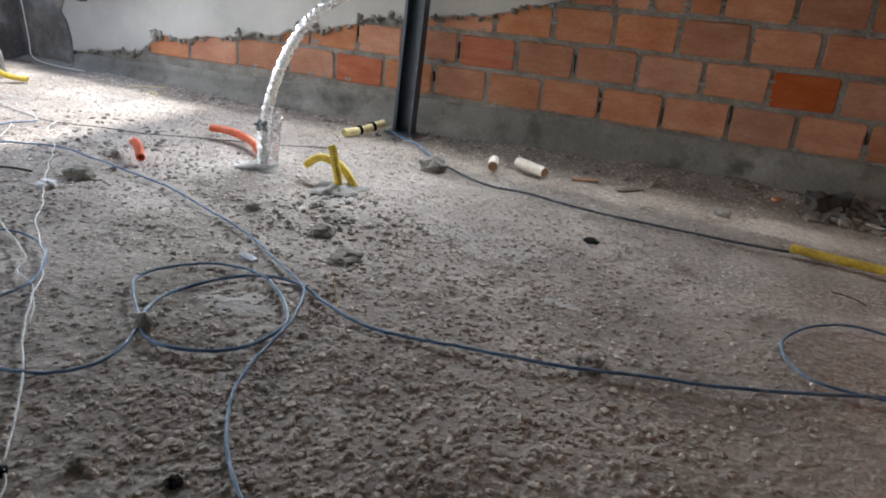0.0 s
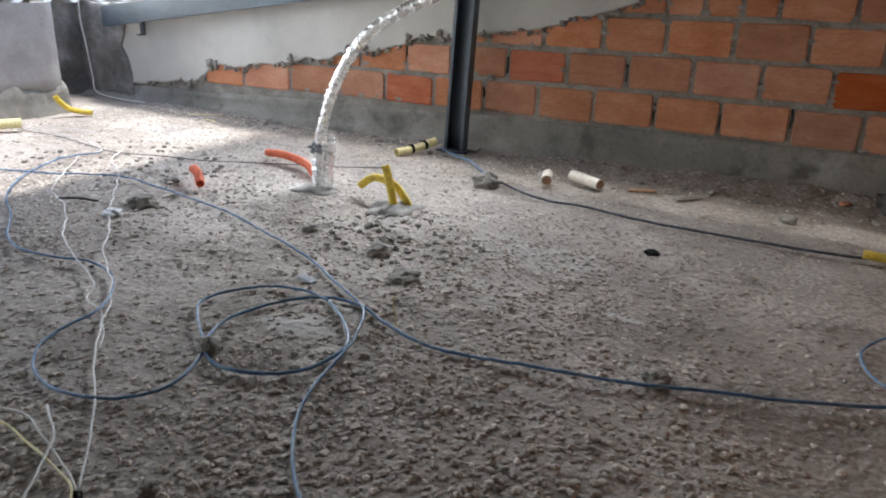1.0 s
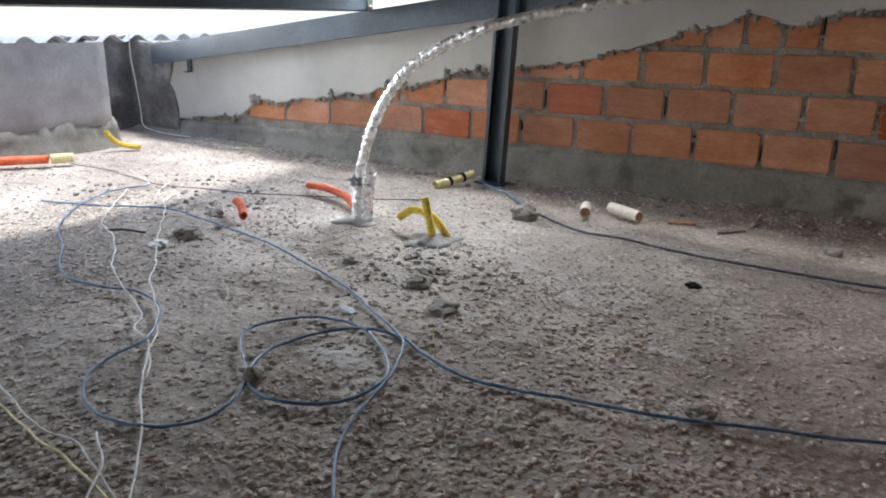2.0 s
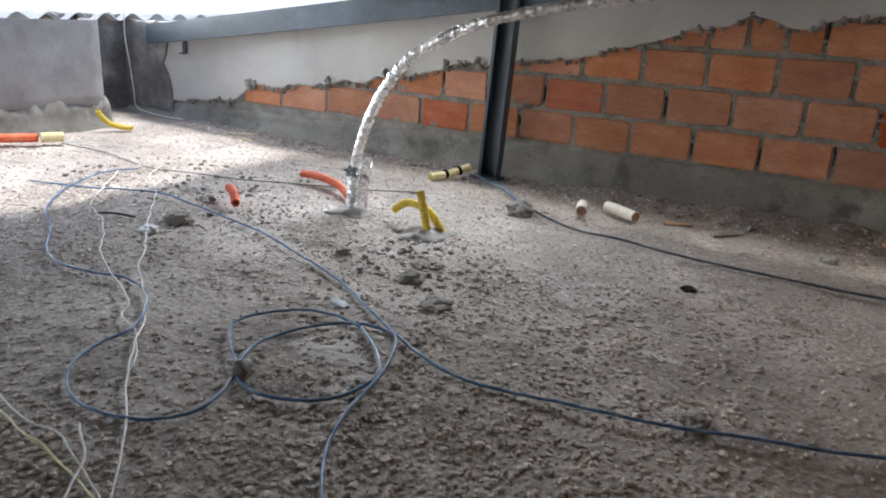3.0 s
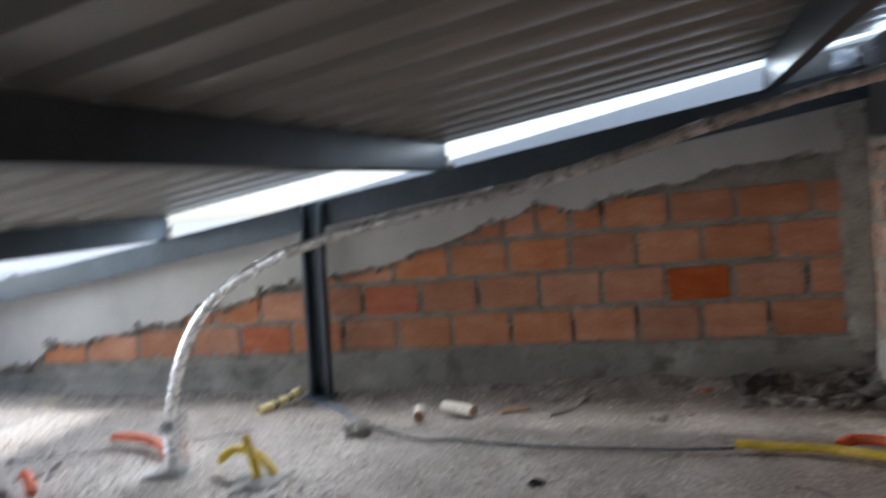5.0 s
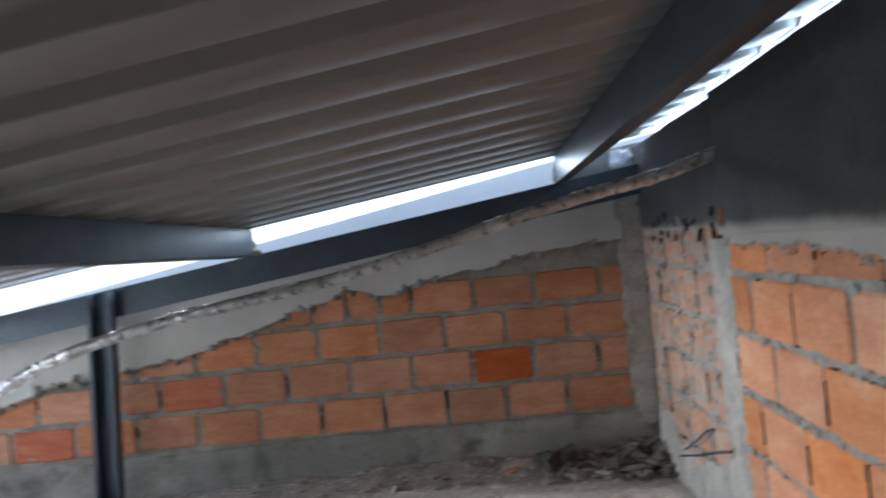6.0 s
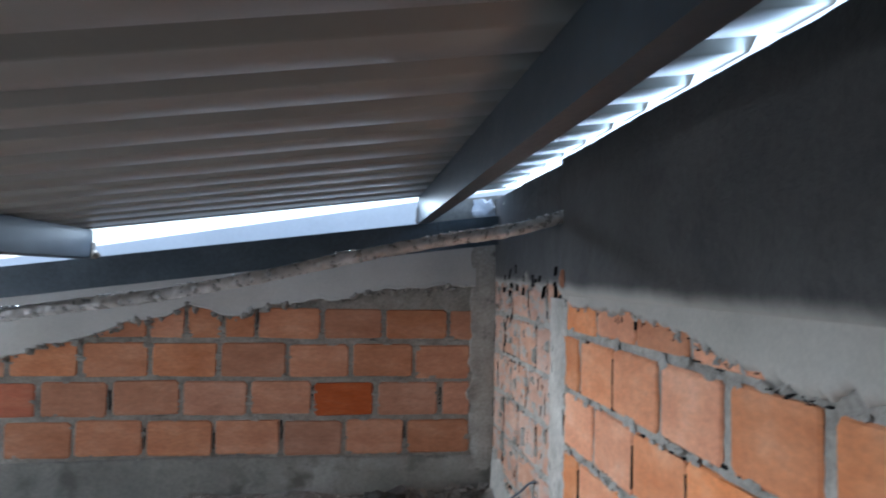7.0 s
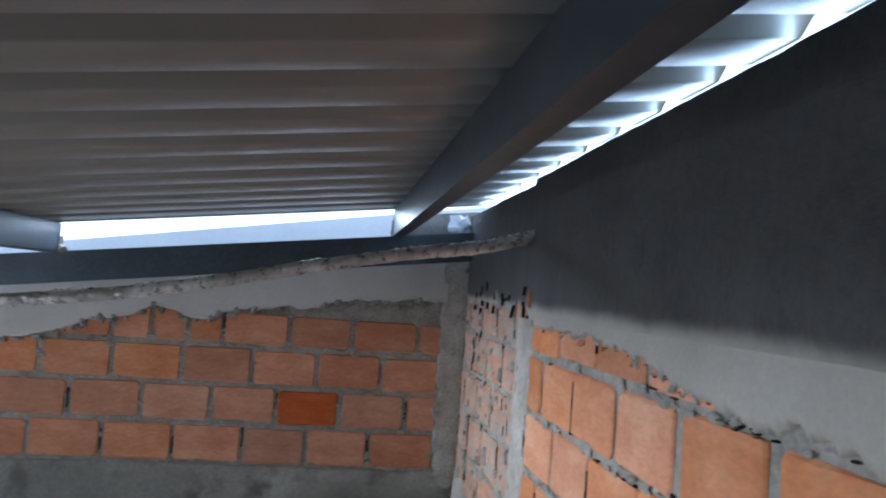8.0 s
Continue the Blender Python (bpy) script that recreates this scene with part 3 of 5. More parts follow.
def side_wall():
    bm = bmesh.new()
    ny, nz = 260, 60
    g = {}
    for i in range(ny + 1):
        y = SOUTH + (0.03 - SOUTH) * (1 - (1 - i / ny) ** 1.6)
        for j in range(nz + 1):
            z = -0.08 + (WALL_TOP - 0.01 + 0.08) * j / nz
            x = RIGHT + 0.003 + 0.005 * noise.noise(Vector((y * 18, z * 18, 6))) + 0.004 * noise.noise(Vector((y * 55, z * 55, 1)))
            if y > -1.03:
                x += 0.012
            g[i, j] = bm.verts.new((x, y, z))
    for i in range(ny):
        for j in range(nz):
            bm.faces.new((g[i, j], g[i + 1, j], g[i + 1, j + 1], g[i, j + 1]))
    wall = finish("wall_east", bm, M_JOINT)
    tagged(wall, "orange hollow brick wall with pale mortar, dark render above", "wall", kind="structure")
    core = bmesh.new()
    box_into(core, RIGHT + 0.035, RIGHT + 0.16, SOUTH, 0.13, -0.2, WALL_TOP)
    part("wall_core", core, M_CONCRETE, wall)

    def coat(name, y0, y1, lo, hi, x0, material, label, cols=260, rows=16):
        bm = bmesh.new()
        f, b = {}, {}
        for i in range(cols + 1):
            y = y0 + (y1 - y0) * i / cols
            a, c = lo(y), hi(y)
            for j in range(rows + 1):
                z = a + (c - a) * j / rows
                x = x0 + 0.006 * noise.noise(Vector((y * 3, z * 3, 2))) + 0.003 * noise.noise(Vector((y * 17, z * 17, 5)))
                if j == 0:
                    x += 0.008
                f[i, j] = bm.verts.new((x, y, z))
            b[i] = bm.verts.new((RIGHT + 0.03, y, a + 0.003))
        for i in range(cols):
            bm.faces.new((b[i], b[i + 1], f[i + 1, 0], f[i, 0]))
            for j in range(rows):
                bm.faces.new((f[i, j], f[i + 1, j], f[i + 1, j + 1], f[i, j + 1]))
        for e in (0, cols):
            ends = [bm.verts.new((RIGHT + 0.03, f[e, j].co.y, f[e, j].co.z)) for j in range(rows + 1)]
            for j in range(rows):
                bm.faces.new((f[e, j], f[e, j + 1], ends[j + 1], ends[j]))
        part(name, bm, material, wall, label, smooth=True)

    coat("plaster_coat", SOUTH, -1.035, side_edge, lambda y: 0.830, RIGHT - 0.012, M_WARMLITPLASTER, "pale grey cement plaster with torn edge", 1100, 6)
    coat("dark_render", SOUTH, -1.03, lambda y: 0.824, lambda y: WALL_TOP, RIGHT - 0.018, M_DARKWALL, "dark cement render under the roof, shade painted in")
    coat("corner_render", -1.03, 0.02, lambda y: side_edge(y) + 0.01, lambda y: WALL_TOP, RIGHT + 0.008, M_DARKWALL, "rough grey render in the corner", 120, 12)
    # mortar dropped down the wall near the corner
    bm = bmesh.new()
    rng = random.Random(11)
    for _ in range(90):
        y, z = rng.uniform(-1.0, -0.06), rng.uniform(0.1, 0.88)
        lump_into(bm, (RIGHT + 0.012, y, z), rng.uniform(0.004, 0.014), rng.uniform(0.9, 2.6), rng.randint(0, 99), 1, 0.7)
    for _ in range(48):
        y = rng.uniform(-2.6, -1.03)
        m, a = bmesh.new(), rng.uniform(-0.7, 0.7)
        lump_into(m, (0, 0, 0), rng.uniform(0.004, 0.011), rng.uniform(0.25, 0.7), rng.randint(0, 99), 2, 0.9)
        c = Vector((RIGHT - 0.005, y, side_edge(y) + rng.uniform(-0.012, 0.014)))
        for f in m.faces:
            bm.faces.new([bm.verts.new(Matrix.Rotation(a, 3, "X") @ Vector((v.co.x * 0.2, v.co.y * 1.5, v.co.z)) + c) for v in f.verts])
        m.free()
    part("mortar_lump", bm, M_JOINT, wall, "hardened mortar drips")
    # upright band of smeared mortar
    bm = bmesh.new()
    vv = {}
    for j in range(61):
        z = -0.05 + 0.87 * j / 60
        for i, (dx, y) in enumerate(((0.012, -1.062), (-0.004, -1.04), (-0.007, -0.97), (-0.003, -0.89), (0.018, -0.85))):
            e = 0.026 * noise.noise(Vector((i // 2, z * 13, 2))) + 0.012 * noise.noise(Vector((i, z * 40, 2))) if i in (0, 1, 3, 4) else 0.004 * noise.noise(Vector((2, z * 14, 2)))
            vv[i, j] = bm.verts.new((RIGHT + dx + 0.004 * noise.noise(Vector((i, z * 30, 6))), y + e, z))
    for j in range(60):
        for i in range(4):
            bm.faces.new((vv[i, j], vv[i + 1, j], vv[i + 1, j + 1], vv[i, j + 1]))
    part("mortar_band", bm, M_SMEAR, wall, "pale upright smear of mortar")
    # mortar washed over the foot of the wall towards the corner
    bm = bmesh.new()
    vv = {}
    for i in range(31):
        y = -0.95 + 0.90 * i / 30
        top = 0.10 + 0.17 * abs((y + 0.45) / 0.5) ** 1.5 + 0.05 * noise.noise(Vector((y * 9, 3, 1))) + 0.03 * noise.noise(Vector((y * 30, 3, 1)))
        for j in range(9):
            z = -0.03 + (top + 0.03) * j / 8
            vv[i, j] = bm.verts.new((RIGHT + 0.006 - 0.02 * (1 - j / 8) + 0.010 * (j == 8) + 0.005 * noise.noise(Vector((y * 14, z * 14, 1))), y, z))
    for i in range(30):
        for j in range(8):
            bm.faces.new((vv[i, j], vv[i + 1, j], vv[i + 1, j + 1], vv[i, j + 1]))
    part("mortar_foot", bm, M_SMEAR, wall, "pale mortar washed over the wall foot", smooth=True)
    # brick chip left standing on the edge
    bm = bmesh.new()
    lump_into(bm, (RIGHT - 0.021, -1.066, 0.872), 0.0085, 2.7, 4, 2, 0.4)
    part("brick_chip", bm, M_BRICK, wall, "orange brick chip stuck in the mortar")
    return wall


wall_east = side_wall()


# ---- the other walls ----
def left_wall():
    bm = bmesh.new()
    # plan outline swept upwards: plain face, rounded end, return to the corner
    outline = [(LEFT, -1.75), (LEFT, -1.2), (LEFT, -0.75), (LEFT, -0.60), (LEFT - 0.012, -0.545), (LEFT - 0.05, -0.515), (LEFT - 0.10, -0.51), (LEFT - 0.22, -0.515)]
    n = 24
    vv = {}
    for j in range(n + 1):
        t = j / n
        for i, (x, y) in enumerate(outline):
            top = 0.553 + 0.02 * noise.noise(Vector((y * 7, 1, 1)))
            z = -0.05 + (top + 0.05) * t
            d = 0.012 * noise.noise(Vector((y * 3, z * 4, 2)))
            if z < 0.13 + 0.05 * noise.noise(Vector((y * 6, 3, 3))):
                d -= 0.022
            vv[i, j] = bm.verts.new((x + d, y, z))
    for j in range(n):
        for i in range(len(outline) - 1):
            bm.faces.new((vv[i, j], vv[i + 1, j], vv[i + 1, j + 1], vv[i, j + 1]))
    wall = finish("wall_west", bm, M_LOWWALL, smooth=True)
    tagged(wall, "grey plastered low wall with a rounded end and broken foot", "wall", kind="structure")
    bm = bmesh.new()
    box_into(bm, LEFT - 0.24, LEFT - 0.03, -1.75, -0.53, -0.1, 0.49, 0.02)
    part("wall_core", bm, M_CONCRETE, wall)
    # broken foot of rough concrete
    bm = bmesh.new()
    vv, ys = {}, np.linspace(-1.75, -0.52, 90)
    for i, y in enumerate(ys):
        for j, (dx, z) in enumerate(((-0.03, 0.150), (-0.004, 0.135), (0.004, 0.09), (0.012, 0.045), (0.035, -0.02))):
            n = noise.noise(Vector((y * 8, z * 20, 3))) + 0.6 * noise.noise(Vector((y * 25, z * 40, 7)))
            vv[i, j] = bm.verts.new((LEFT + dx + 0.014 * n, y, z + 0.022 * n * (j < 3)))
    for i in range(len(ys) - 1):
        for j in range(4):
            bm.faces.new((vv[i, j], vv[i + 1, j], vv[i + 1, j + 1], vv[i, j + 1]))
    part("broken_foot", bm, M_CONCRETE, wall, "rough dark concrete foot where the plaster broke off", smooth=True)
    # dark pier in the corner behind it
    bm = bmesh.new()
    box_into(bm, -3.75, -3.20, -0.030, 0.02, -0.05, 0.53, 0.008)
    box_into(bm, -3.75, -3.62, -0.52, -0.02, -0.05, 0.56, 0.012)
    bmesh.ops.subdivide_edges(bm, edges=[e for e in bm.edges if e.calc_length() > 0.04], cuts=9, use_grid_fill=True)
    for v in bm.verts:
        n = noise.noise(v.co * 11) + 0.6 * noise.noise(v.co * 30)
        if v.co.x > -3.3:
            v.co.x += 0.05 * noise.noise(Vector((2, v.co.y * 4, v.co.z * 5))) + 0.03 * noise.noise(Vector((5, 1, v.co.z * 22))) - 0.02
        v.co += Vector((0.014 * n, 0.012 * noise.noise(v.co * 17 + Vector((4, 0, 0))), 0.02 * n * (v.co.z > 0.5)))
    pier = finish("corner_pier", bm, M_PIER)
    tagged(pier, "sooty grey concrete pier with broken patches", "pillar", kind="structure")
    # wall behind the camera and kerb on the open side
    bm = bmesh.new()
    box_into(bm, -3.8, RIGHT + 0.16, SOUTH - 0.14, SOUTH, -0.2, 1.05)
    w = finish("wall_south", bm, M_PLASTER)
    tagged(w, "plain grey plastered wall", "wall", kind="structure")
    bm = bmesh.new()
    box_into(bm, -3.8, -3.65, SOUTH, -1.75, -0.2, 0.10, 0.01)
    w = finish("kerb_west", bm, M_CONCRETE)
    tagged(w, "low concrete kerb along the open side", "kerb", kind="structure")


left_wall()


# ---- outside ----
def outside():
    bm = bmesh.new()
    bmesh.ops.create_grid(bm, x_segments=8, y_segments=8, size=600)
    for v in bm.verts:
        v.co.z = -3.2
    g = finish("ground", bm, M_OUT)
    tagged(g, "pale ground far below, outside", "ground", kind="structure")
    bm = bmesh.new()
    vs = [bm.verts.new(c) for c in ((-1.7, 0.42, -0.3), (1.6, 0.42, -0.3), (1.6, 0.42, 1.325), (-1.7, 0.42, 0.760))]
    f = bm.faces.new(vs)
    ext = bmesh.ops.extrude_face_region(bm, geom=[f])
    for v in ext["geom"]:
        if isinstance(v, bmesh.types.BMVert):
            v.co.y = 0.54
    p = finish("parapet", bm, M_LIGHTPLASTER)
    tagged(p, "grey rendered parapet outside the gap", "wall", kind="structure")


outside()


def neighbour_roof():
    ys = np.linspace(-3.2, 2.6, 260)
    verts = [(x, y, z + 0.022 * math.cos(y * 2 * math.pi / 0.177)) for x, z in ((-3.55, 0.553), (-7.5, 0.48)) for y in ys]
    n = len(ys)
    ob = from_lists("corrugated_roof", verts + [(x, y, z - 0.006) for x, y, z in verts], [(i, i + 1, n + i + 1, n + i) for i in range(n - 1)] + [(2 * n + i, 3 * n + i, 3 * n + i + 1, 2 * n + i + 1) for i in range(n - 1)] + [(i, 2 * n + i, 2 * n + i + 1, i + 1) for i in range(n - 1)], M_NEIGHBOUR, smooth=True)
    tagged(ob, "pale corrugated roof of the neighbouring house", "roof")


neighbour_roof()


# ---- roof ----
PITCH = 0.196


def roof():
    prof = [(0.002, 0.0009), (0.006, 0.0), (0.112, 0.0), (0.116, 0.0009), (0.119, 0.0034), (0.1345, 0.0196), (0.138, 0.0221), (0.142, 0.023), (0.168, 0.023), (0.172, 0.0221), (0.1755, 0.0196), (0.195, 0.0034)]
    ys, zs = [], []
    y = SOUTH - 0.2
    while y < 0.24:
        for a, h in prof:
            ys.append(y + a)
            zs.append(h)
        y += PITCH
    ys, zs = zip(*[(b, h) for b, h in zip(ys, zs) if b < -0.06])
    verts, faces = [], []
    xs = np.linspace(-1.86, 1.225, 12)
    n = len(ys)
    for t in (0.0, 0.0015):
        for x in xs:
            for b, h in zip(ys, zs):
                verts.append((x, b, roof_z(x) + h + t))
    for k in range(2):
        for i in range(len(xs) - 1):
            for j in range(n - 1):
                o = k * n * len(xs)
                q = (o + i * n + j, o + i * n + j + 1, o + (i + 1) * n + j + 1, o + (i + 1) * n + j)
                faces.append(q if k else q[::-1])
    ob = from_lists("ceiling", verts, faces, M_ROOF, smooth=True)
    tagged(ob, "grey trapezoidal steel roof sheet seen from below", "roof", kind="structure")


roof()


def channel_into(bm, width, depth, lip, thick):
    """C profile in the x-z plane, swept along y from 0 to 1; its back at x = 0, open towards +x."""
    o = [(depth, lip), (depth, 0), (0, 0), (0, width), (depth, width), (depth, width - lip)]
    i = [(depth - thick, lip), (depth - thick, thick), (thick, thick), (thick, width - thick), (depth - thick, width - thick), (depth - thick, width - lip)]
    loop = o + i[::-1]
    a = [bm.verts.new((x, 0, z)) for x, z in loop]
    b = [bm.verts.new((x, 1, z)) for x, z in loop]
    k = len(loop)
    for s in range(k):
        bm.faces.new((a[s], a[(s + 1) % k], b[(s + 1) % k], b[s]))
    for q in range(5):
        for e in (a, b):
            bm.faces.new((e[q], e[q + 1], e[k - 2 - q], e[k - 1 - q]))


def purlins():
    for x, flip in ((-1.72, False), (-0.35, False), (0.885, True)):
        bm = bmesh.new()
        channel_into(bm, 0.10, 0.05, 0.014, 0.003)
        for v in bm.verts:
            v.co.y = -0.10 + v.co.y * (SOUTH + 0.10)
            if not flip:
                v.co.x = 0.05 - v.co.x
            v.co.x += x
            v.co.z += beam_top(x + 0.025) + SLOPE * (v.co.x - x - 0.025) - 0.002
        ob = finish("purlin", bm, M_STEEL)
        tagged(ob, "dark steel C-section purlin under the roof sheets", "steel beam", group="roof purlins")
        bm = bmesh.new()
        px = x + (0.05 if not flip else -0.004)
        box_into(bm, px, px + 0.004, -0.115, -0.075, beam_top(x), beam_top(x) + 0.06, 0.001)
        lump_into(bm, (px + 0.012, -0.105, beam_top(x) + 0.014), 0.017, 0.8, 3, 2, 0.6)
        part("weld_cleat", bm, M_STONE, ob, "rusty weld and cleat at the end of the purlin")


purlins()


def rafter():
    bm = bmesh.new()
    channel_into(bm, 0.112, 0.05, 0.014, 0.003)
    a, b = -3.30, RIGHT
    for v in bm.verts:
        d, t, z = v.co.x, v.co.y, v.co.z
        x = a + (b - a) * t
        v.co = Vector((x, -0.105 + d, beam_top(x) - 0.114 + z))
    ob = finish("rafter_beam", bm, M_STEEL)
    tagged(ob, "dark steel rafter beam along the top of the brick wall", "steel beam")


rafter()


def post():
    e = anchor("steel_post", -0.95, -0.13, 0)
    bm = bmesh.new()
    channel_into(bm, 0.092, 0.05, 0.013, 0.003)
    for v in bm.verts:
        d, t, w = v.co.x, v.co.y, v.co.z
        z = -0.03 + (0.03 + beam_top(-0.95) - 0.004) * t
        v.co = Vector((w - 0.052 + 0.045 * t, 0.021 - d, z))
    part("channel", bm, M_STEEL, e, "dark steel C-channel standing open to the room")
    bm = bmesh.new()
    box_into(bm, -0.075, 0.065, -0.06, 0.03, -0.012, 0.004, 0.002)
    part("base_plate", bm, M_STEEL, e)
    tagged(e, "dark steel channel post carrying the rafter beam", "post")


post()


# ---- foil-wrapped pipe ----
def foil_pipe():
    e = anchor("foil_wrapped_pipe", -1.06, -0.975, 0)
    o = Vector(e.location)
    pts = [(-1.065, -0.975, 0.13), (-1.035, -0.98, 0.24), (-0.99, -0.985, 0.345), (-0.925, -0.99, 0.45), (-0.835, -1.0, 0.545), (-0.72, -1.005, 0.615), (-0.56, -1.01, 0.68), (-0.36, -1.02, 0.728), (-0.10, -1.03, 0.772), (0.15, -1.035, 0.808), (0.40, -1.04, 0.858), (0.64, -1.04, 0.915), (0.86, -1.04, 0.962), (1.05, -1.04, 0.995), (1.23, -1.04, 1.048)]
    path = [p - o for p in spline(pts, 0.008)]
    rng = random.Random(2)
    w = [1 + 0.10 * noise.noise(Vector((i * 0.35, 2, 2))) + 0.05 * noise.noise(Vector((i * 1.1, 7, 2))) for i in range(len(path))]
    split = next(i for i, q in enumerate(path) if q.x > 0.52)
    for name, lo, hi, material, crease, lab in (("pipe", 0, split + 1, M_FOIL, 0.0022, "riser wrapped in wrinkled silver foil"), ("pipe_run", split, len(path), M_DULLFOIL, 0.0022, "dusty foil wrap along the beam, dark reflections painted in")):
        bm = bmesh.new()
        tube_into(bm, path[lo:hi], 0.0185, 18, lambda i: w[i + lo] * (1.0 if path[i + lo].x < 0.3 else max(0.86, 1.0 - (path[i + lo].x - 0.3) * 0.5)))
        for v in bm.verts:
            q = v.co * 80
            v.co += Vector((noise.noise(q), noise.noise(q + Vector((9, 0, 0))), noise.noise(q + Vector((0, 9, 0))))) * crease
            v.co += Vector((0, 0, 1)) * crease * 0.7 * noise.noise(v.co * 130)
        part(name, bm, material, e, lab)
    # bright foil lumps along the top of the run, standing in for glints
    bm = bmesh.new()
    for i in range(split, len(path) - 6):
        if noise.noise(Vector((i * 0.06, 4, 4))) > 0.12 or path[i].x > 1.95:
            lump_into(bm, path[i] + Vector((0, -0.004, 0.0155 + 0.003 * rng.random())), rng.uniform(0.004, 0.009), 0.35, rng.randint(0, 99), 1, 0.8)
    tagged(part("foil_glint", bm, M_FOIL, e), "bright foil lumps standing in for top glints", kind="stuff")
    bm = bmesh.new()
    base = spline([(-0.012, 0.0, -0.02), (-0.009, 0.0, 0.06), (-0.003, -0.003, 0.155)], 0.006)
    tube_into(bm, base, 0.023, 16, lambda i: 1 + 0.16 * noise.noise(Vector((i * 0.6, 3, 1))))
    for v in bm.verts:
        v.co += Vector((noise.noise(v.co * 50), noise.noise(v.co * 50 + Vector((9, 0, 0))), 0)) * 0.005
    part("sleeve", bm, M_FOIL, e, "crumpled foil sleeve at the floor")
    bm = bmesh.new()
    lump_into(bm, (-0.006, -0.006, 0.146), 0.029, 0.75, 5, 3, 0.7)
    part("foil_knot", bm, M_GALV, e, "knotted grey end of the foil wrap")
    bm = bmesh.new()
    film = spline([(0.038, -0.008, -0.015), (0.044, -0.008, 0.07), (0.052, -0.006, 0.15), (0.06, -0.004, 0.20)], 0.008)
    tube_into(bm, film, 0.018, 12, lambda i: 1 + 0.2 * noise.noise(Vector((i * 0.5, 6, 1))), cap=False)
    part("plastic_film", bm, M_CLEAR, e, "torn clear plastic film sleeve")
    bm = bmesh.new()
    lump_into(bm, (-0.01, -0.01, -0.012), 0.095, 0.2, 8, 3, 0.6)
    part("cement_collar", bm, M_LIGHTCEM, e, "pale cement collar in the floor", smooth=True)
    tagged(e, "silver foil-wrapped pipe rising from the floor in an arch", "pipe")


foil_pipe()


# ---- conduits ----
def conduit(name, pts, radius, material, label, corrugated=True, hollow=True):
    path = spline(pts, 0.004 if corrugated else 0.01)
    bm = bmesh.new()
    tube_into(bm, path, radius, 12, (lambda i: 1.0 if i % 2 else 0.9) if corrugated else None, True, 0.8 if hollow else 0.0)
    ob = finish(name, bm, material, smooth=False)
    tagged(ob, label, "conduit")
    return ob


def loose_conduits():
    e = anchor("yellow_conduit_stubs", -0.70, -1.045, 0)
    for nm, pts in (("upright_stub", [(0.003, -0.01, -0.03), (0.0, -0.008, 0.03), (-0.03, -0.005, 0.142)]),
                    ("bent_stub", [(0.04, 0.045, -0.015), (0.012, 0.045, 0.028), (-0.02, 0.05, 0.056), (-0.062, 0.055, 0.072), (-0.12, 0.06, 0.074), (-0.165, 0.062, 0.048), (-0.178, 0.062, 0.035)])):
        bm = bmesh.new()
        tube_into(bm, spline(pts, 0.004), 0.0145, 12, lambda i: 1.0 if i % 2 else 0.9, True, 0.8)
        part(nm, bm, M_YELLOW, e)
    bm = bmesh.new()
    lump_into(bm, (0.0, -0.01, -0.008), 0.088, 0.25, 5, 3, 0.6)
    part("cement_collar", bm, M_LIGHTCEM, e, "pale cement collar in the floor", smooth=True)
    tagged(e, "yellow corrugated conduit stubs sticking out of the floor", "conduit")
    conduit("orange_conduit", [(-1.50, -0.765, 0.030), (-1.39, -0.775, 0.034), (-1.25, -0.82, 0.026), (-1.11, -0.93, 0.01)], 0.0155, M_ORANGE, "orange conduit leading to the foil-wrapped pipe")
    conduit("orange_conduit", [(-1.535, -1.13, 0.03), (-1.50, -1.155, 0.038), (-1.44, -1.195, 0.036), (-1.385, -1.24, 0.02)], 0.0165, M_ORANGE, "short bent orange conduit stub in the grit")
    pale = conduit("pale_conduit", [(-1.10, -0.40, 0.016), (-1.06, -0.30, 0.022), (-1.02, -0.205, 0.042)], 0.018, M_PALEYELLOW, "pale yellow conduit with black tape near the post", False)
    for t in (0.38, 0.72):
        a, b = Vector((-1.10, -0.40, 0.016)), Vector((-1.02, -0.205, 0.042))
        p = a.lerp(b, t) + Vector((0, 0, -0.004))
        bm = bmesh.new()
        d = (b - a).normalized() * 0.007
        tube_into(bm, [p - d, p + d], 0.0205, 12)
        part("tape", bm, M_BLACK, pale, "black tape band")
    conduit("yellow_conduit", [(0.68, -0.715, 0.018), (0.80, -0.728, 0.016), (0.93, -0.745, 0.016), (1.07, -0.795, 0.015)], 0.014, M_YELLOW, "long yellow corrugated conduit lying on the floor")
    conduit("orange_conduit", [(0.95, -0.70, 0.014), (1.0, -0.672, 0.02), (1.07, -0.69, 0.02), (1.12, -0.75, 0.018), (1.16, -0.83, 0.01)], 0.0165, M_ORANGE, "bent orange conduit lying by the side wall")
    conduit("yellow_conduit", [(-2.985, -0.675, 0.105), (-2.98, -0.655, 0.072), (-2.965, -0.62, 0.036), (-2.93, -0.575, 0.018), (-2.89, -0.545, 0.014)], 0.0145, M_YELLOW, "yellow conduit by the low wall")
    conduit("pale_conduit", [(-2.85, -1.07, 0.034), (-2.83, -1.03, 0.035), (-2.80, -0.985, 0.035)], 0.024, M_PALEYELLOW, "pale yellow conduit end with wires")
    conduit("orange_conduit", [(-3.05, -1.30, 0.03), (-2.94, -1.17, 0.032), (-2.855, -1.08, 0.034)], 0.022, M_ORANGE, "orange conduit by the low wall")


loose_conduits()


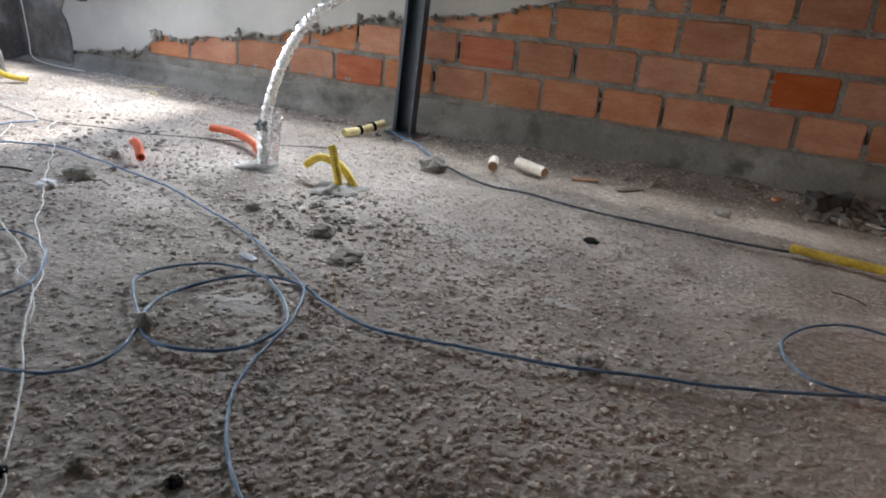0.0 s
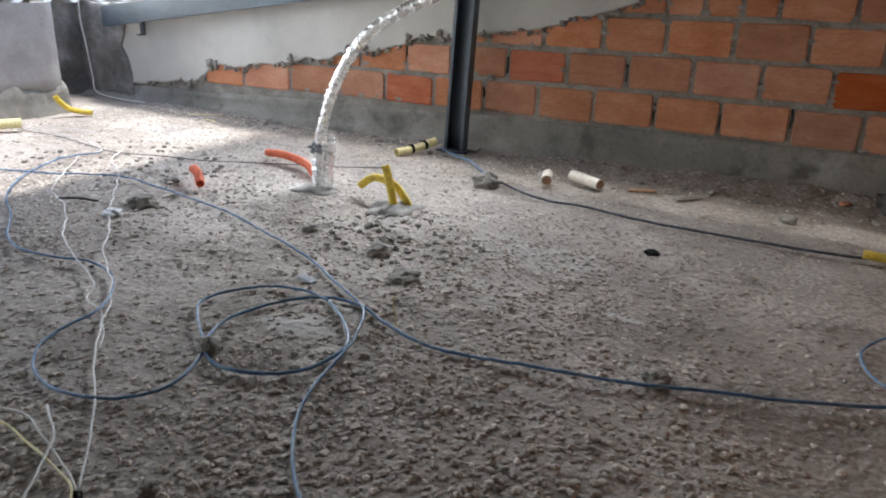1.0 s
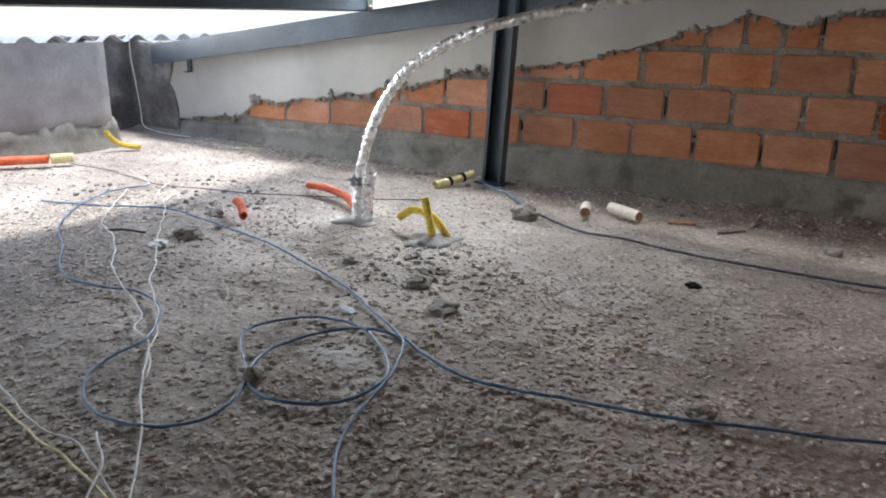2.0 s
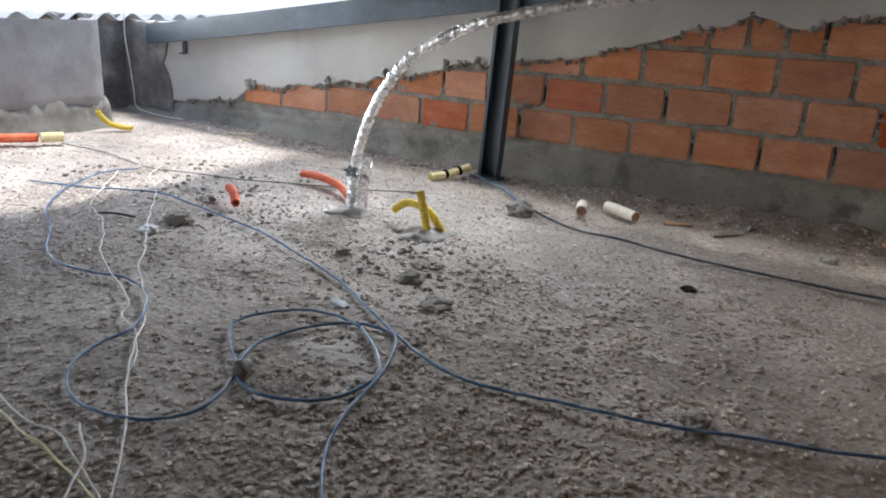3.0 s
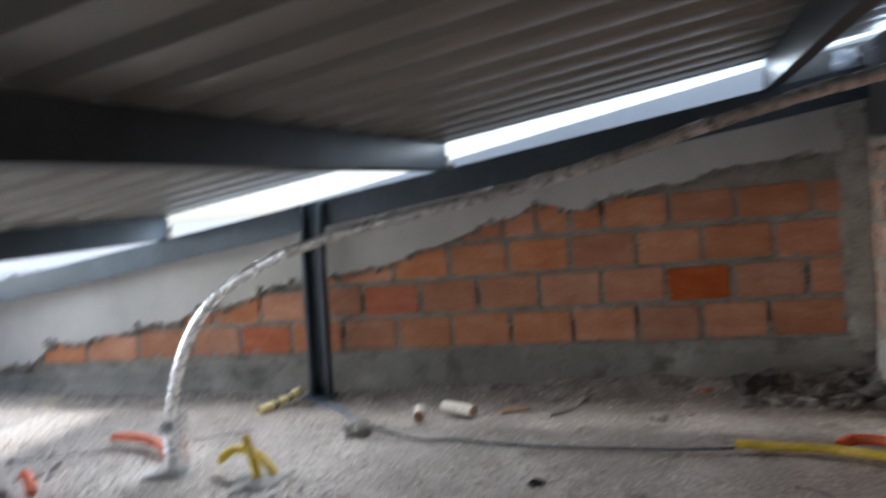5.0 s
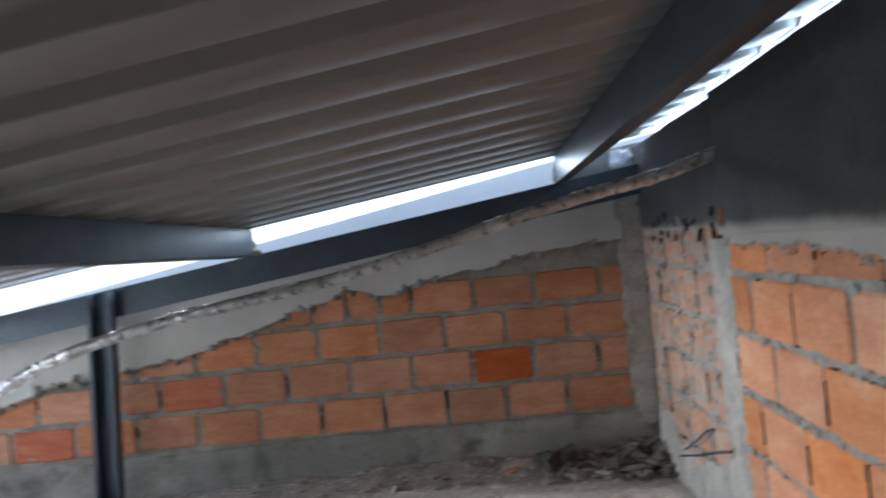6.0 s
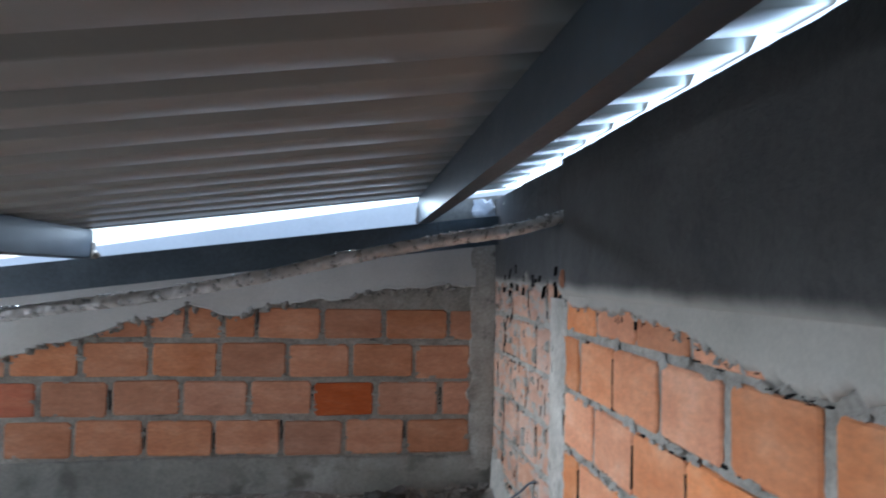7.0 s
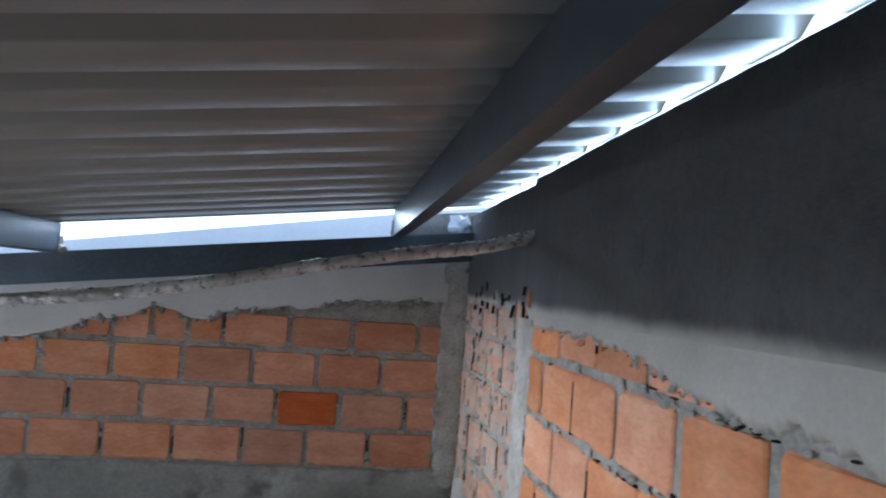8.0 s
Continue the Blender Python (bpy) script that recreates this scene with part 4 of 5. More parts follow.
def pipe_cuts():
    for pts, lab in ((((-0.405, -0.405, 0.024), (-0.378, -0.485, 0.021)), "short cream plastic pipe cut seen end on"), (((-0.325, -0.345, 0.02), (-0.19, -0.425, 0.02)), "short cream plastic pipe cut lying on the floor")):
        bm = bmesh.new()
        a, b = Vector(pts[0]), Vector(pts[1])
        tube_into(bm, [a.lerp(b, t) for t in (0, 0.1, 0.5, 0.9, 1)], 0.021, 16, None, True, 0.84)
        ob = finish("pipe_offcut", bm, M_CREAM)
        tagged(ob, lab, "pipe")
        bm = bmesh.new()
        d = (b - a).normalized()
        tube_into(bm, [b - d * 0.012, b + d * 0.0012] if lab.endswith("floor") else [b - d * 0.012, b + d * 0.0012], 0.0172, 14)
        part("bore", bm, M_HOLE, ob, "brown dirty bore")


pipe_cuts()


# ---- wires ----
def wire(name, pts, radius, material, label, lift=0.004, wobble=0.0, step=0.015):
    path = spline([(x, y, 0) for x, y in pts], step)
    for i, p in enumerate(path):
        p.x += wobble * noise.noise(Vector((i * 0.21, 1, radius * 900)))
        p.y += wobble * noise.noise(Vector((i * 0.21, 5, radius * 900)))
        p.z = ground(p.x, p.y) * 0.5 + radius + lift * (1 + noise.noise(Vector((p.x * 4, p.y * 4, radius * 500))))
    bm = bmesh.new()
    tube_into(bm, path, radius, 8)
    ob = finish(name, bm, material, smooth=True)
    return tagged(ob, label, "wire")


wire("blue_wire", [(-2.24, -1.485), (-1.99, -1.40), (-1.75, -1.29), (-1.52, -1.31), (-1.18, -1.37), (-0.93, -1.456), (-0.644, -1.573), (-0.464, -1.685), (-0.35, -1.75), (-0.297, -1.80), (-0.24, -1.926), (-0.214, -2.06), (-0.18, -2.165), (-0.135, -2.236), (-0.087, -2.293), (-0.02, -2.354), (0.10, -2.44)], 0.0033, M_BLUE, "dusty blue electrical wire trailing over the floor", 0.006)
wire("blue_wire", [(1.12, -1.45), (0.88, -1.526), (0.699, -1.615), (0.452, -1.704), (0.258, -1.772), (0.10, -1.812), (-0.011, -1.837), (-0.126, -1.844), (-0.232, -1.811), (-0.322, -1.767), (-0.418, -1.768), (-0.484, -1.81), (-0.531, -1.892), (-0.54, -1.987), (-0.485, -2.091), (-0.406, -2.135), (-0.333, -2.12), (-0.267, -2.069), (-0.241, -1.998), (-0.246, -1.931), (-0.316, -1.851), (-0.404, -1.786)], 0.0038, M_BLUE, "thick blue electrical wire ending in a loop", 0.006)
wire("blue_wire", [(-0.404, -1.786), (-0.487, -1.765), (-0.583, -1.776), (-0.647, -1.843), (-0.663, -1.926), (-0.605, -1.996), (-0.478, -2.101), (-0.427, -2.212), (-0.442, -2.276), (-0.504, -2.322), (-0.603, -2.341), (-0.698, -2.317), (-0.774, -2.256), (-0.801, -2.181), (-0.808, -2.10), (-0.872, -2.011), (-0.973, -1.929), (-1.085, -1.902), (-1.195, -1.939), (-1.317, -1.946), (-1.452, -1.898), (-1.616, -1.784), (-1.829, -1.667), (-2.028, -1.485), (-2.157, -1.261), (-2.145, -1.063)], 0.0033, M_BLUE, "blue electrical wire lying in wide loops", 0.006)
wire("blue_wire", [(1.05, -1.24), (0.90, -1.22), (0.82, -1.218), (0.737, -1.282), (0.686, -1.382), (0.70, -1.475), (0.75, -1.535), (0.83, -1.543), (0.95, -1.53)], 0.0033, M_BLUE, "loop of blue electrical wire by the side wall", 0.008)
wire("white_wire", [(-2.10, -0.985), (-2.01, -1.118), (-1.766, -1.279), (-1.433, -1.573), (-1.25, -1.72), (-1.145, -1.823), (-0.96, -1.943), (-0.845, -2.032), (-0.739, -2.138), (-0.644, -2.226), (-0.518, -2.32), (-0.409, -2.413), (-0.314, -2.502)], 0.0021, M_WHITE, "thin kinked white wire on the floor", 0.008, 0.005)
wire("white_wire", [(-2.15, -1.165), (-1.98, -1.337), (-1.778, -1.539), (-1.542, -1.655), (-1.308, -1.824), (-1.149, -1.906), (-0.968, -1.984), (-0.90, -2.051), (-0.80, -2.093), (-0.734, -2.135), (-0.65, -2.21)], 0.0021, M_WHITE, "thin kinked white wire on the floor", 0.008, 0.005)
wire("white_wire", [(-0.90, -2.375), (-0.75, -2.41), (-0.648, -2.428), (-0.559, -2.423), (-0.426, -2.461), (-0.308, -2.506), (-0.25, -2.56)], 0.0021, M_WHITE, "thin white wire tied with others", 0.006, 0.006)
wire("white_wire", [(-0.88, -2.41), (-0.70, -2.44), (-0.597, -2.458), (-0.49, -2.466), (-0.32, -2.506), (-0.29, -2.57)], 0.0021, M_PALEYELLOW, "thin yellowish wire tied with others", 0.01, 0.006)
wire("white_wire", [(-0.552, -2.386), (-0.457, -2.445), (-0.374, -2.54), (-0.344, -2.567), (-0.31, -2.62)], 0.0021, M_WHITE, "thin white wire tied with others", 0.014, 0.006)
wire("dark_wire", [(-1.0, -0.20), (-0.90, -0.235), (-0.789, -0.331), (-0.556, -0.55), (-0.344, -0.674), (-0.151, -0.697), (0.12, -0.734), (0.371, -0.735), (0.525, -0.742), (0.69, -0.713)], 0.0045, M_BLACKW, "dark dusty wire running to the yellow conduit", 0.006)
wire("blue_wire", [(-0.98, -0.215), (-0.91, -0.27), (-0.83, -0.34), (-0.72, -0.42), (-0.60, -0.53)], 0.003, M_BLUE, "pale blue wire at the foot of the post", 0.02)
wire("dark_wire", [(-2.82, -0.99), (-2.55, -0.98), (-2.30, -1.02), (-2.10, -1.03), (-1.95, -1.0), (-1.75, -0.94), (-1.45, -0.82), (-1.2, -0.72), (-1.0, -0.60)], 0.0017, M_BLACKW, "thin dark wire running over the dusty floor", 0.004)
wire("grey_wire", [(-2.83, -0.97), (-2.66, -0.95), (-2.46, -0.974), (-2.30, -1.0), (-2.167, -1.046), (-2.15, -1.09)], 0.0021, M_WHITE, "thin grey wire looping out of the pale conduit", 0.008, 0.006)
wire("grey_wire", [(-2.82, -0.965), (-2.70, -0.88), (-2.595, -0.855), (-2.44, -0.85)], 0.0018, M_WHITE, "thin grey wire end on the dusty floor", 0.008, 0.006)
wire("straw", [(-2.512, -0.245), (-2.43, -0.20), (-2.363, -0.158)], 0.0026, M_PALEYELLOW, "pale straw lying at the wall foot", 0.004)
wire("straw", [(-2.339, -0.289), (-2.29, -0.30), (-2.249, -0.312)], 0.0026, M_PALEYELLOW, "pale straw lying at the wall foot", 0.004)


bm = bmesh.new()
tube_into(bm, spline([(-3.52, -0.075, 0.62), (-3.53, -0.08, 0.45), (-3.50, -0.085, 0.28), (-3.46, -0.10, 0.12), (-3.40, -0.13, 0.03), (-3.15, -0.17, 0.015), (-2.95, -0.16, 0.012)], 0.02), 0.003, 8)
tagged(finish("white_wire", bm, M_WHITE, smooth=True), "thin white wire hanging down the corner pier", "wire")


# ---- ties ----
def tie(x, y, size, material, label):
    bm = bmesh.new()
    lump_into(bm, (0, 0, 0), size, 0.8, 7, 2, 0.5)
    tube_into(bm, spline([(-size * 1.5, 0.002, 0.004), (0, 0, size * 0.5), (size * 1.4, -0.004, 0.006)], 0.004), size * 0.25, 6)
    ob = finish("wire_tie", bm, material)
    ob.location = (x, y, ground(x, y) + size * 0.8)
    tagged(ob, label, "cable tie")


tie(-0.468, -2.092, 0.025, M_STONE, "grey dusty tie holding the blue wire loop")
tie(-0.312, -2.507, 0.010, M_BLACK, "dark knot holding the white wires")


# ---- loose bits ----
def chunk(name, x, y, size, squash, seed, material, label, category="rubble"):
    bm = bmesh.new()
    lump_into(bm, (0, 0, 0), size, squash, seed, 3, 0.45)
    ob = finish(name, bm, material, smooth=False)
    ob.location = (x, y, ground(x, y) + size * squash * 0.55)
    return tagged(ob, label, category)


chunk("concrete_chunk", -0.566, -0.612, 0.045, 0.75, 1, M_STONE, "grey concrete chunk beside the dark wire")
chunk("concrete_chunk", -1.41, -1.47, 0.045, 0.6, 2, M_STONE, "grey concrete chunk in the grit")
chunk("concrete_chunk", -0.50, -1.43, 0.036, 0.55, 12, M_STONE, "flat grey mortar lump in the grit")
chunk("concrete_chunk", -0.345, -1.55, 0.040, 0.4, 13, M_STONE, "pale flat mortar lump in the grit")
chunk("concrete_chunk", 0.337, -1.71, 0.026, 0.6, 14, M_STONE, "small grey stone beside the blue wire")
chunk("concrete_chunk", -0.24, -2.44, 0.015, 0.7, 15, M_STONE, "small grey stone near the white wires")
chunk("dark_chip", -0.097, -2.395, 0.013, 0.6, 16, M_BLACK, "small black lump on the floor", "debris")
chunk("dark_chip", 0.145, -0.985, 0.021, 0.35, 3, M_BLACK, "flat dark chip lying on the floor", "debris")
chunk("paper_scrap", -1.39, -1.60, 0.027, 0.5, 6, M_PAPER, "small crumpled white paper scrap", "litter")
bm = bmesh.new()
box_into(bm, -0.07, 0.07, -0.04, 0.04, -0.01, 0.06, 0.006)
bmesh.ops.subdivide_edges(bm, edges=bm.edges[:], cuts=4, use_grid_fill=True)
for v in bm.verts:
    v.co += Vector((noise.noise(v.co * 22), noise.noise(v.co * 22 + Vector((5, 0, 0))), noise.noise(v.co * 22 + Vector((0, 5, 0))))) * 0.026
block = finish("broken_block", bm, M_DARKBLOCK)
block.location, block.rotation_euler = (0.79, -0.16, ground(0.79, -0.16)), (0, 0, 0.35)
tagged(block, "dark broken brick lump at the wall foot", "rubble")
chunk("brick_chip", 0.62, -0.17, 0.020, 0.5, 31, M_BRICK, "reddish brick chip at the wall foot")
chunk("concrete_chunk", -0.79, -1.37, 0.024, 0.6, 32, M_STONE, "small grey mortar lump in the grit")
chunk("concrete_chunk", -1.58, -1.20, 0.028, 0.5, 33, M_STONE, "grey mortar lump beside the orange stub")
chunk("concrete_chunk", 0.46, -0.42, 0.030, 0.55, 34, M_STONE, "grey mortar lump near the wall foot")


def sticks():
    for x0, y0, x1, y1, m, lab in ((-0.10, -0.355, -0.01, -0.31, M_WOOD, "small reddish wood splinter on the floor"), (0.08, -0.39, 0.16, -0.315, M_STONE, "flat grey chip on the floor"), (-0.565, -1.69, -0.515, -1.70, M_GALV, "small shiny foil scrap on the floor")):
        bm = bmesh.new()
        d = Vector((x1 - x0, y1 - y0, 0))
        box_into(bm, -d.length / 2, d.length / 2, -0.011, 0.011, 0, 0.009, 0.002)
        for v in bm.verts:
            v.co += Vector((0, 0.004 * noise.noise(v.co * 40), 0.003 * noise.noise(v.co * 50)))
        ob = finish("splinter", bm, m)
        ob.matrix_world = Matrix.Translation(((x0 + x1) / 2, (y0 + y1) / 2, ground((x0 + x1) / 2, (y0 + y1) / 2) + 0.002)) @ Matrix.Rotation(math.atan2(d.y, d.x), 4, "Z")
        tagged(ob, lab, "debris")


sticks()


def rubble():
    """Flaky pale mortar shards heaped in the corner."""
    bm = bmesh.new()
    rng = random.Random(21)
    for _ in range(420):
        x = 1.19 - 0.46 * rng.random() ** 1.4
        y = -0.05 - 0.24 * rng.random() ** 1.2
        h = 0.11 * max(0, 1 - (1.2 - x) / 0.6) * max(0, 1 + y / 0.45)
        s = 0.006 + 0.024 * rng.random() ** 2.0
        m = bmesh.new()
        box_into(m, -s, s, -s * rng.uniform(0.4, 0.8), s * rng.uniform(0.4, 0.8), -s * 0.25, s * 0.25)
        turn = Matrix.Translation((x, y, ground(x, y) + 0.35 * h * rng.random() + s * 0.25)) @ Matrix.Rotation(rng.uniform(0, 6.28), 4, "Z") @ Matrix.Rotation(rng.uniform(-0.7, 0.7), 4, "X") @ Matrix.Rotation(rng.uniform(-0.6, 0.6), 4, "Y")
        vs = [bm.verts.new(turn @ (v.co + Vector((rng.uniform(-1, 1), rng.uniform(-1, 1), rng.uniform(-0.5, 0.5))) * s * 0.3)) for v in m.verts]
        m.verts.index_update()
        for f in m.faces:
            bm.faces.new([vs[v.index] for v in f.verts])
        m.free()
    ob = finish("rubble_heap", bm, M_SHARD)
    tagged(ob, "heap of flaky pale mortar rubble in the wall corner", "rubble", kind="stuff")


rubble()


def crumbs():
    bm = bmesh.new()
    rng = random.Random(77)
    for _ in range(120):
        a, d = rng.uniform(0, 6.28), rng.random() ** 0.7
        x, y = -0.55 + 0.30 * d * math.cos(a), -1.30 + 0.20 * d * math.sin(a)
        s = rng.uniform(0.004, 0.014) * (1.3 - d * 0.6)
        lump_into(bm, (x, y, ground(x, y) + s * 0.3), s, rng.uniform(0.5, 0.8), rng.randint(0, 99), 1, 0.5)
    for _ in range(130):
        x, y = rng.uniform(-2.2, 1.1), rng.uniform(-0.26, -0.05)
        s = rng.uniform(0.005, 0.016)
        lump_into(bm, (x, y, ground(x, y) + s * 0.3), s, rng.uniform(0.5, 0.8), rng.randint(0, 99), 1, 0.5)
    for _ in range(90):
        x, y = rng.uniform(-2.4, -1.2), rng.uniform(-1.35, -0.75)
        s = rng.uniform(0.005, 0.014)
        lump_into(bm, (x, y, ground(x, y) + s * 0.3), s, rng.uniform(0.5, 0.8), rng.randint(0, 99), 1, 0.5)
    ob = finish("cement_crumbs", bm, M_STONE)
    tagged(ob, "scattered cement crumbs round the conduit stubs", "rubble", kind="stuff")


crumbs()


def rod(name, pts, radius, material, label, category):
    bm = bmesh.new()
    tube_into(bm, spline(pts, 0.01), radius, 8)
    return tagged(finish(name, bm, material, smooth=True), label, category)


rod("tie_wire", [(1.203, -0.945, 0.256), (1.188, -0.80, 0.215), (1.186, -0.60, 0.150), (1.184, -0.38, 0.085)], 0.0035, M_BLACKW, "dark tie wire sticking out of the brick wall", "wire")
rod("tie_wire", [(1.205, -0.735, 0.262), (1.188, -0.715, 0.255), (1.186, -0.60, 0.195), (1.184, -0.455, 0.128)], 0.0040, M_BLACKW, "bent dark tie wire in the wall corner", "wire")
rod("twig", [(-0.213, -1.798, 0.0), (-0.212, -1.80, 0.03), (-0.222, -1.797, 0.062), (-0.216, -1.80, 0.078)], 0.0014, M_PALEYELLOW, "thin dry stalk standing in the grit", "twig")
rod("twig", [(0.79, -0.985, 0.006), (0.84, -1.01, 0.010), (0.87, -1.03, 0.006)], 0.0016, M_DARKBLOCK, "short dark twig on the floor", "twig")
rod("twig", [(-1.66, -1.60, 0.008), (-1.60, -1.575, 0.014), (-1.53, -1.545, 0.008)], 0.004, M_DARKBLOCK, "dark twig lying in the grit", "twig")


def wall_bracket():
    bm = bmesh.new()
    box_into(bm, -0.016, 0.016, -0.004, 0.02, -0.05, 0.05, 0.002)
    box_into(bm, -0.014, 0.014, -0.035, 0.0, -0.052, -0.045, 0.001)
    box_into(bm, -0.05, 0.012, -0.010, -0.003, 0.030, 0.046, 0.001)
    ob = finish("wall_bracket", bm, M_BLACKW)
    ob.location = (-3.07, -0.022, 0.42)
    tagged(ob, "small dark metal bracket on the plaster under the beam", "bracket")


wall_bracket()


def corner_infill():
    """Rough concrete that closes the corner above the beam, with a torn pale flake on it."""
    bm = bmesh.new()
    nx, nz, vv = 18, 12, {}
    for i in range(nx + 1):
        x = 0.95 + 0.29 * i / nx
        for j in range(nz + 1):
            z = beam_top(x) - 0.03 + 0.118 * j / nz
            vv[i, j] = bm.verts.new((x, 0.012 + 0.012 * noise.noise(Vector((x * 14, z * 14, 2))), z))
    for i in range(nx):
        for j in range(nz):
            bm.faces.new((vv[i, j], vv[i + 1, j], vv[i + 1, j + 1], vv[i, j + 1]))
    ext = bmesh.ops.extrude_face_region(bm, geom=bm.faces[:])
    for v in ext["geom"]:
        if isinstance(v, bmesh.types.BMVert):
            v.co.y = 0.12
    part("corner_infill", bm, M_CONCRETE, wall_north, "rough concrete closing the corner over the beam")
    bm = bmesh.new()
    lump_into(bm, (1.165, 0.004, 1.135), 0.048, 0.9, 17, 3, 0.9)
    for v in bm.verts:
        v.co.y = 0.004 + (v.co.y - 0.004) * 0.3
    part("pale_flake", bm, M_LIGHTPLASTER, wall_north, "torn pale flake of plaster in the corner")


corner_infill()


def clods():
    """Crumbs of mortar hanging on the torn edge of the plaster."""
    bm = bmesh.new()
    rng = random.Random(52)
    for _ in range(150):
        x = rng.uniform(-3.1, 1.08)
        lump_into(bm, (x, -0.010, plaster_edge(x) + rng.uniform(-0.016, 0.006)), rng.uniform(0.004, 0.015), rng.uniform(0.5, 1.3), rng.randint(0, 99), 1, 0.8)
    for x, dz, size in ((-2.56, 0.025, 0.022), (-2.52, 0.0, 0.02), (-1.99, 0.02, 0.02), (-1.62, 0.015, 0.022), (-1.53, 0.03, 0.016), (-1.28, 0.02, 0.02), (-1.12, 0.015, 0.022), (-2.8, 0.0, 0.014), (-2.72, 0.005, 0.012)):
        lump_into(bm, (x, -0.012, plaster_edge(x) + dz), size, 1.2, int(size * 900 + x * 7), 2, 0.8)
    part("mortar_clod", bm, M_MORTAR, wall_north, "crumbs of mortar on the torn plaster edge")


clods()


# ---- bricks ----
FAR_COURSES = (
    (0.2410, 0.131, (-2.62, -2.33, -2.01, -1.69, -1.42, -1.147, -0.888, -0.63, -0.376, -0.122, 0.133, 0.386, 0.622, 0.858, 1.122)),
    (0.3900, 0.128, (-1.83, -1.562, -1.297, -1.057, -0.777, -0.509, -0.250, 0.006, 0.258, 0.500, 0.742, 0.996, 1.122)),
    (0.5360, 0.128, (-1.14, -0.88, -0.62, -0.362, -0.108, 0.142, 0.398, 0.642, 0.892, 1.122)),
    (0.6780, 0.116, (-0.36, -0.12, 0.019, 0.155, 0.282, 0.529, 0.770, 1.024, 1.135)),
)


def lay_bricks():
    full = [brick_mesh("brick_face", 0.241, 0.129, 0.05, s) for s in range(6)]
    red = [brick_mesh("brick_face_red", 0.241, 0.129, 0.05, s, M_BRICKRED) for s in (7, 8)]
    peach = [brick_mesh("brick_face_pale", 0.241, 0.129, 0.05, s, M_BRICKPALE) for s in (11, 12, 13)]
    dusty = [brick_mesh("brick_face_dusty", 0.241, 0.129, 0.05, s, M_BRICKDUSTY) for s in (21, 22, 23)]
    gap = bmesh.new()
    rng = random.Random(8)
    # far wall: courses with their joints; low bricks stand out of the kerb at the far end
    for z, height, joints in FAR_COURSES:
        for n, (a, b) in enumerate(zip(joints, joints[1:])):
            mid = (a + b) / 2
            if max(plaster_edge(a), plaster_edge(mid), plaster_edge(b)) < z - 0.075:
                continue
            strong = (round(mid, 2) in (0.62, -0.64, -1.28))
            ob = new("brick", red[n % 2] if strong else rng.choice(full))
            ob.parent = wall_north
            zb = z + 0.012 * min(0.0, mid)
            if rng.random() < 0.32:
                w, h, dz = rng.uniform(0.001, 0.003), rng.uniform(0.018, 0.045), rng.uniform(-0.02, 0.03)
                for q in range(3):
                    z0, z1 = zb + dz - h + 2 * h * q / 3, zb + dz - h + 2 * h * (q + 1) / 3
                    k = rng.uniform(-0.002, 0.002)
                    box_into(gap, a - w + k, a + w * rng.uniform(0.4, 1.0) + k, -0.0045, 0.01, z0, min(z1, zb + 0.064))
            lo, hi = rng.uniform(0.006, 0.012), rng.uniform(0.006, 0.012)
            ob.location = ((a + lo + b - hi) / 2, -0.004 + rng.uniform(-0.002, 0.002), zb + rng.uniform(-0.003, 0.003))
            ob.scale = ((b - a - lo - hi) / 0.241, 1, height / 0.129 * rng.uniform(0.98, 1.015))
            ob.rotation_euler = (0, rng.uniform(-0.014, 0.010), 0)
    part("joint_gap", gap, M_BLACK, wall_north, "open gaps in the upright joints")
    # side wall
    crack_and_shade, dry = bmesh.new(), set()
    for row, (z, off) in enumerate(((0.072, -1.03), (0.219, -1.15), (0.366, -1.16), (0.513, -1.03), (0.660, -1.155), (0.807, -1.04))):
        for k in range(-9, 6):
            b = off + k * 0.236
            a = b - 0.236
            if a > 0 or a < -3.0:
                continue
            b = min(b, -0.01)
            if side_edge((a + b) / 2) < z - 0.055:
                continue
            ob = new("brick", rng.choice(dusty if (a + b) / 2 > -1.0 else peach))
            ob.parent = wall_east
            set_back = 0.014 if (a + b) / 2 > -1.03 else 0
            lo, hi = (0.003 if (row, k) in dry else 0.011), 0.011
            wide = row == 4 and b < -1.7
            if wide:
                hi = 0.017
            if not wide and rng.random() < 0.6:
                dry.add((row, k + 1))
                hi = 0.003
                w, z0, z1 = rng.uniform(0.002, 0.0042), z - rng.uniform(0.03, 0.066), z + rng.uniform(0.02, 0.066)
                for q in range(4):
                    za, zb = z0 + (z1 - z0) * q / 4, z0 + (z1 - z0) * (q + 1) / 4
                    wq = w * rng.uniform(0.5, 1.3)
                    sh = rng.uniform(-0.0015, 0.0015)
                    box_into(crack_and_shade, RIGHT - 0.0046 + set_back, RIGHT + 0.012 + set_back, b - wq + sh, b + wq + sh, za, zb)
            ob.location = (RIGHT + rng.uniform(-0.0012, 0.0012) - 0.003 + set_back, (a + lo + b - hi) / 2, z + rng.uniform(-0.003, 0.003))
            ob.scale = ((b - a - lo - hi) / 0.241, 1, 1.02)
            ob.rotation_euler = (0, rng.uniform(-0.008, 0.008), -math.pi / 2)
